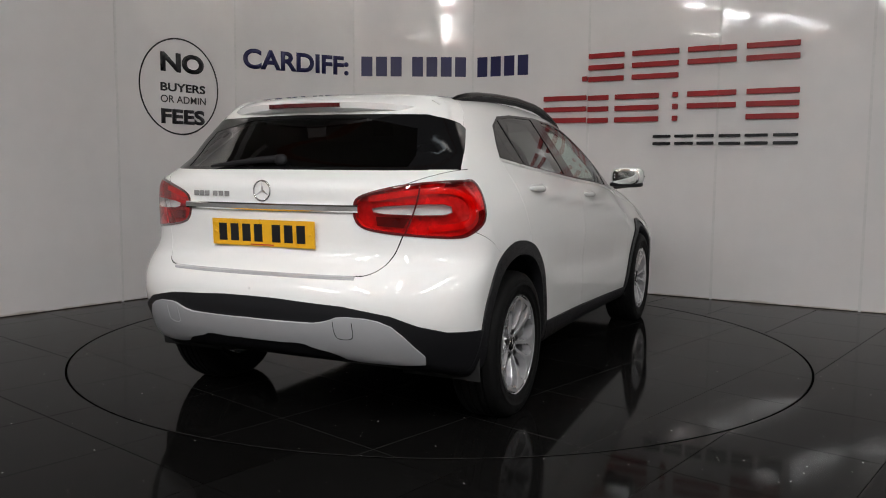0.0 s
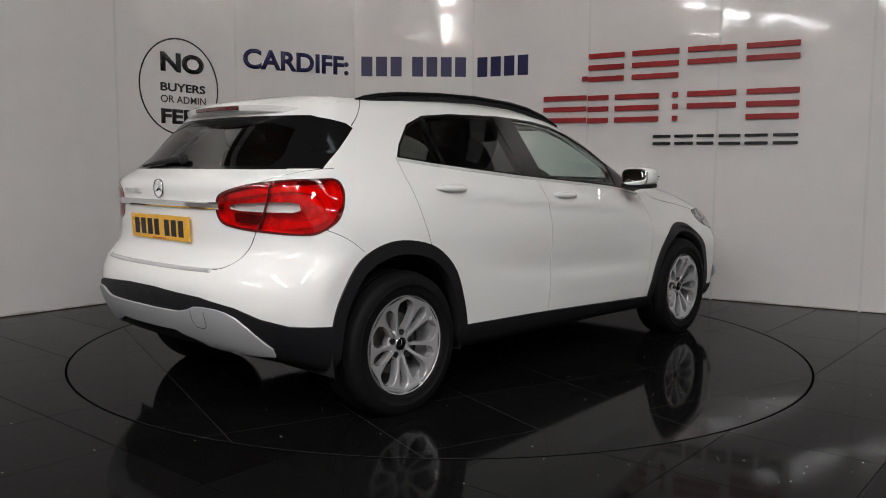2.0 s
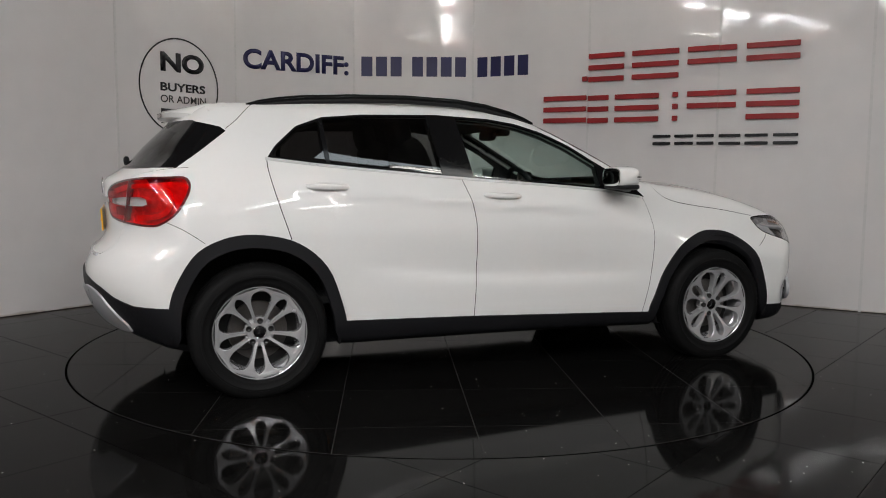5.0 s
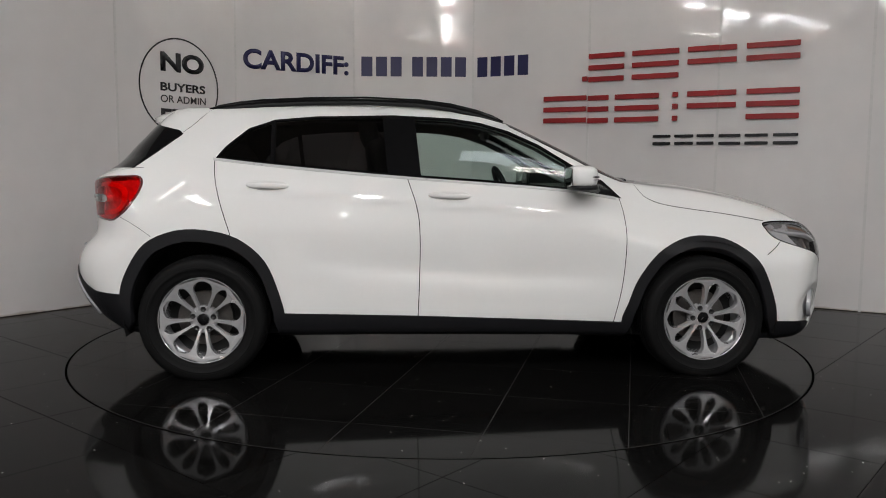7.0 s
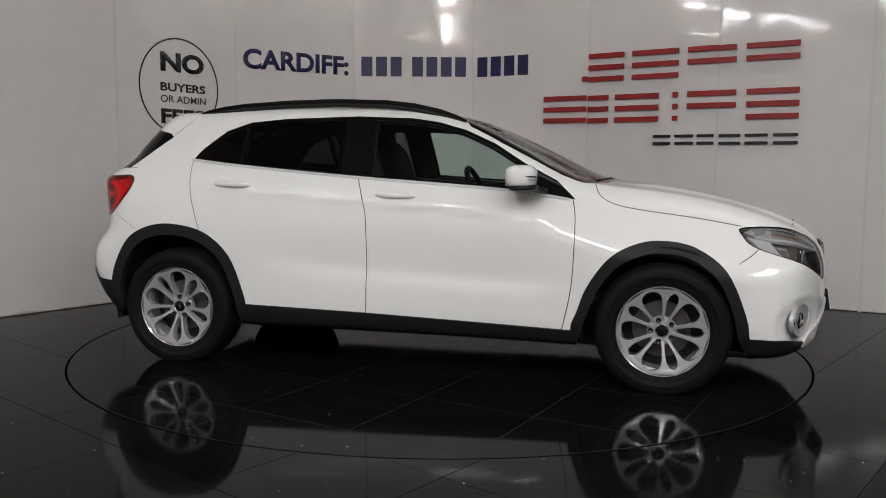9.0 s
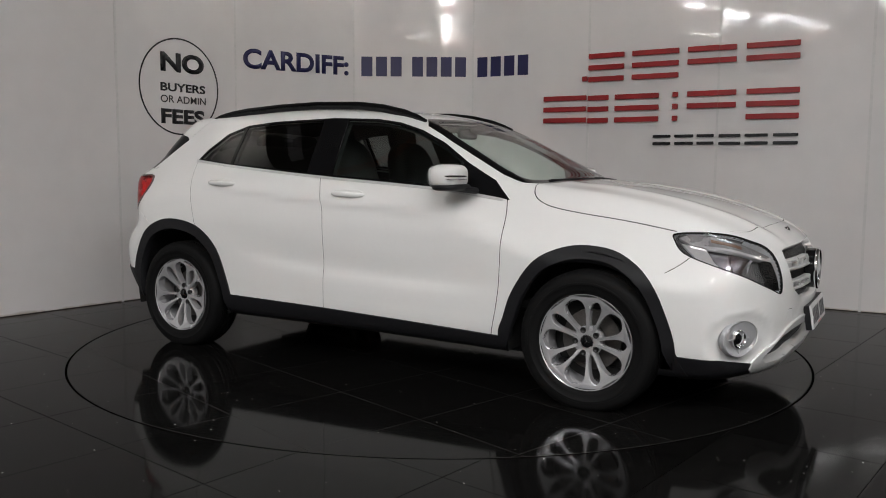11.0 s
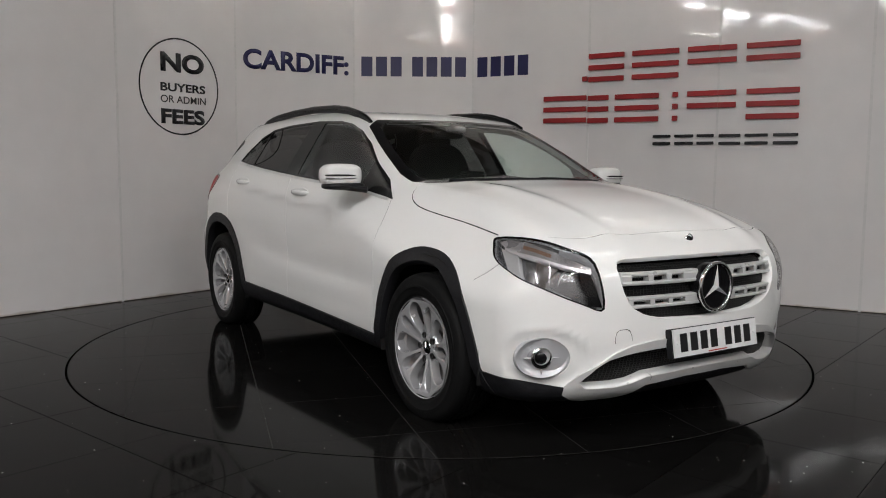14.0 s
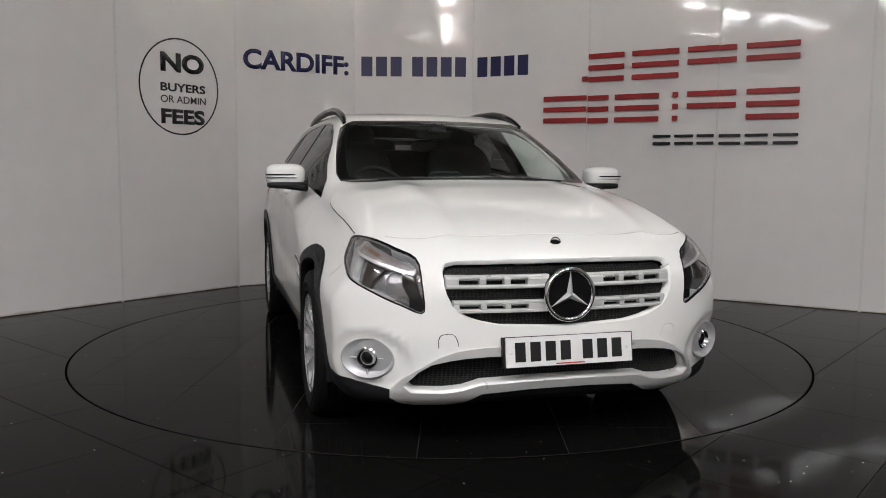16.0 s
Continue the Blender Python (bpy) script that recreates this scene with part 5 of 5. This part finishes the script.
        mesh_part("handle_shell", *blob((xa + xb) / 2, (surf_y((xa + xb) / 2, z - 0.006) - 0.004) * sg, z - 0.008, 0.110, 0.0055, 0.034, 0.75), PAINT, handle, "recess behind the handle")
    rail = [(-1.36, 0.548, 1.436), (-1.30, 0.548, 1.452), (-1.2, 0.547, 1.468), (-1.07, 0.546, 1.483), (-0.8, 0.545, 1.498), (-0.5, 0.543, 1.504), (-0.2, 0.54, 1.494), (-0.03, 0.54, 1.474), (0.12, 0.54, 1.440), (0.21, 0.545, 1.411), (0.27, 0.55, 1.386)]
    mesh_part("roof_rail", *sweep([(x, y * sg, z) for x, y, z in rail], 0.019, 0.015, 12, [0.5, 0.8] + [1] * 7 + [0.8, 0.5]), GLOSSBLACK, car, "gloss black roof rail")
    foot = [(x, y * sg, z - 0.018) for x, y, z in rail]
    mesh_part("rail_foot", *sweep(foot, 0.013, 0.014), CLAD, car)

# rear: spoiler, chrome bar, badge, wiper
verts, faces = [], []
ys = [0.575 * (-1 + 2 * k / 30) for k in range(31)]
for y in ys:
    q = abs(y) / 0.575
    tipx, tipz = -1.775 + 0.17 * q**2 + 0.10 * q**8, 1.408 - 0.018 * q**2 - 0.03 * q**8
    za, zb, zc = surf_z(-1.40, y), surf_z(-1.48, y), surf_z(-1.55, y)
    zc = max(zc, tipz + 0.012)
    tipz = min(tipz, zc - 0.004)
    for x, z in ((-1.40, za - 0.004), (-1.48, zb + 0.002), (-1.55, zc + 0.003), (tipx + 0.02, tipz + 0.012), (tipx, tipz), (tipx + 0.006, tipz - 0.026), (tipx + 0.06, tipz - 0.042), (-1.56 + 0.04 * q, tipz - 0.05), (-1.40, za - 0.09)):
        verts.append((x, y, z))
for k in range(30):
    for i in range(8):
        a = k * 9 + i
        faces.append((a, a + 9, a + 10, a + 1))
faces += [tuple(range(9)), tuple(range(30 * 9, 31 * 9))[::-1]]
spoiler = mesh_part("roof_spoiler", verts, faces, PAINT, car, "white roof spoiler")
verts, faces = [], []
for k in range(9):
    y = 0.19 * (-1 + k / 4)
    x = -1.775 + 0.20 * (y / 0.575) ** 2 * 0.85 - 0.002
    verts += [(x + 0.004, y, 1.384), (x, y, 1.386), (x - 0.001, y, 1.402), (x + 0.006, y, 1.405)]
for k in range(8):
    for i in range(3):
        faces.append((k * 4 + i, k * 4 + i + 1, k * 4 + 5 + i, k * 4 + 4 + i))
mesh_part("brake_light", verts, faces, TAILDEEP, spoiler, "dark red high brake light", smooth=False)
span = [0.445 * (-1 + k / 10) for k in range(21)]
strip("chrome_bar", span, 0.938, 0.968, 0.014, 0.03, CHROME, tailgate, "chrome bar across the tailgate", front=False)
strip("loading_sill", [0.46 * (-1 + k / 8) for k in range(17)], 0.672, 0.690, 0.010, 0.04, LAMPEDGE, car, "ribbed chrome loading-sill guard", front=False)
xb = surf_x(0, 1.02, False)
ring = mesh_part("tailgate_badge", *torus(xb - 0.004, 0, 1.02, 0.042, 0.004), CHROME, tailgate, "chrome ring badge")
mesh_part("badge_star", *star3(0.040, 0.006, lambda a, b, h: (xb - 0.002 - h, a, 1.02 + b)), CHROME, ring, "three-armed chrome shape", smooth=False)
for k in range(6):
    y = 0.375 - 0.034 * k - (0.015 if k > 2 else 0)
    x = surf_x(y, 1.005, False)
    mesh_part("name_bar", *flat_box(x - 0.004, x + 0.002, y - 0.013, y + 0.013, 0.994, 1.016), CHROME, tailgate, "small chrome bar", smooth=False)
wiper = mesh_part("rear_wiper", *sweep([(surf_x(y, z, False) - 0.018, y, z) for y, z in ((0.0, 1.155), (0.10, 1.150), (0.22, 1.138), (0.37, 1.122))], 0.010, 0.012, 8, [1.4, 1.2, 0.9, 0.5]), CLAD, tailgate, "black rear wiper")
mesh_part("wiper_hub", *blob(surf_x(0, 1.15, False) - 0.014, -0.005, 1.152, 0.016, 0.03, 0.024, 0.8), CLAD, wiper)
for y0, y1 in ((-0.50, 0.05), (0.05, 0.50)):
    path = []
    for k in range(6):
        y = y0 + (y1 - y0) * k / 5
        x = 1.045 - 0.20 * y * y + 0.02 * (k / 5)
        path.append((x, y, float(TOP(x + 0.17 * y * y)) - 0.05 * y * y - 0.001))
    mesh_part("windscreen_wiper", *sweep(path, 0.008, 0.006, 8), CLAD, car, "black windscreen wiper")

# cabin
for y in (-0.36, 0.36):
    seat = mesh_part("front_seat", *blob(-0.02, y, 0.68, 0.27, 0.25, 0.10, 0.6), SEATCLOTH, car, "black cloth front seat")
    v, f = blob(0, 0, 0.0, 0.085, 0.24, 0.33, 0.62)
    mesh_part("backrest", [pose(-0.37, y, 0.98, 0, -16, 0) @ Vector(p) for p in v], f, SEATCLOTH, seat)
    v, f = blob(0, 0, 0, 0.055, 0.135, 0.095, 0.65)
    mesh_part("headrest", [pose(-0.49, y, 1.325, 0, -12, 0) @ Vector(p) for p in v], f, SEATCLOTH, seat)
    for q in (-0.05, 0.05):
        mesh_part("headrest_post", *sweep([(-0.47, y + q, 1.20), (-0.48, y + q, 1.25), (-0.485, y + q, 1.29)], 0.007, 0.007, 8), STEEL, seat)
bench = mesh_part("rear_bench", *blob(-0.95, 0, 0.70, 0.27, 0.62, 0.11, 0.5), SEATCLOTH, car, "black cloth rear bench")
v, f = blob(0, 0, 0, 0.09, 0.62, 0.30, 0.5)
mesh_part("backrest", [pose(-1.28, 0, 0.98, 0, -18, 0) @ Vector(p) for p in v], f, SEATCLOTH, bench)
for y in (-0.38, 0, 0.38):
    v, f = blob(0, 0, 0, 0.05, 0.125, 0.075, 0.65)
    mesh_part("headrest", [pose(-1.375, y, 1.285, 0, -12, 0) @ Vector(p) for p in v], f, SEATCLOTH, bench)
mesh_part("dashboard", *blob(0.72, 0, 0.90, 0.24, 0.72, 0.135, 0.5, 40, 20), CLAD, car, "black dashboard")
mesh_part("screen", *blob(0.50, 0, 1.05, 0.012, 0.10, 0.06, 0.4), GLOSSBLACK, car, "black centre display")
m = Matrix.Translation((0.32, -0.37, 0.965)) @ Matrix.Rotation(radians(-24), 4, "Y")
v, f = torus(0, 0, 0, 0.175, 0.016)
wheel_in = mesh_part("steering_wheel", [m @ Vector(p) for p in v], f, CLAD, car, "black steering wheel")
v, f = blob(0.02, 0, -0.01, 0.03, 0.085, 0.06, 0.6)
mesh_part("wheel_boss", [m @ Vector(p) for p in v], f, CLAD, wheel_in)
for y in (-0.12, 0.12):
    v, f = blob(0.01, y, 0, 0.012, 0.055, 0.018, 0.7)
    mesh_part("spoke", [m @ Vector(p) for p in v], f, SILVER, wheel_in)
mesh_part("cabin_mirror", *blob(0.23, 0, 1.335, 0.02, 0.11, 0.032, 0.5), CLAD, car, "black rear-view mirror")
mesh_part("sensor_pod", *blob(0.32, 0, 1.36, 0.06, 0.05, 0.025, 0.6), CLAD, car)
mesh_part("cabin_floor", *flat_box(-1.6, 1.1, -0.72, 0.72, 0.42, 0.46), SEATCLOTH, car, smooth=False)
mesh_part("parcel_shelf", *flat_box(-1.85, -1.42, -0.58, 0.58, 1.06, 1.075), SEATCLOTH, car, "black parcel shelf", smooth=False)


# ---- floor pieces, last ----
ax = radians(73.1)
v = [(r * math.cos(2 * math.pi * k / 160), r * math.sin(2 * math.pi * k / 160), -0.0012) for r in (R_TABLE - 0.0085, R_TABLE + 0.0085) for k in range(160)]
mesh_part("gap_ring", v, [(k, (k + 1) % 160, 160 + (k + 1) % 160, 160 + k) for k in range(160)], GROOVE, bpy.data.objects["floor"], "dark gap round the turntable")
tiles(turntable, ax, 0.015, -0.057, R_TABLE - 0.008, True, lambda x, y: math.hypot(x, y) < R_TABLE + 0.45)
tiles(bpy.data.objects["floor"], radians(50.3), 0.012, -2.44, R_TABLE + 0.008, False, lambda x, y: math.hypot(x, y) > R_TABLE - 0.45 and -5.2 < x < 5.2 and y > -5.2 and before_wall(x, y))


def motions():
    # the turntable carries the car round at a steady pace
    turn = [(0, 64.65), (2, 46.83), (4, 29.34), (6, 12.10), (8, -5.01), (10, -22.08), (12, -39.22), (14, -56.52), (16, -74.08)]
    walk(turntable, [(t, pose(0, 0, 0, 0, 0, a)) for t, a in turn])
    walk(car, [(t, pose(0, 0, 0, 0, 0, a) @ pose(0.0335, -0.1318, 0)) for t, a in turn])


motions()
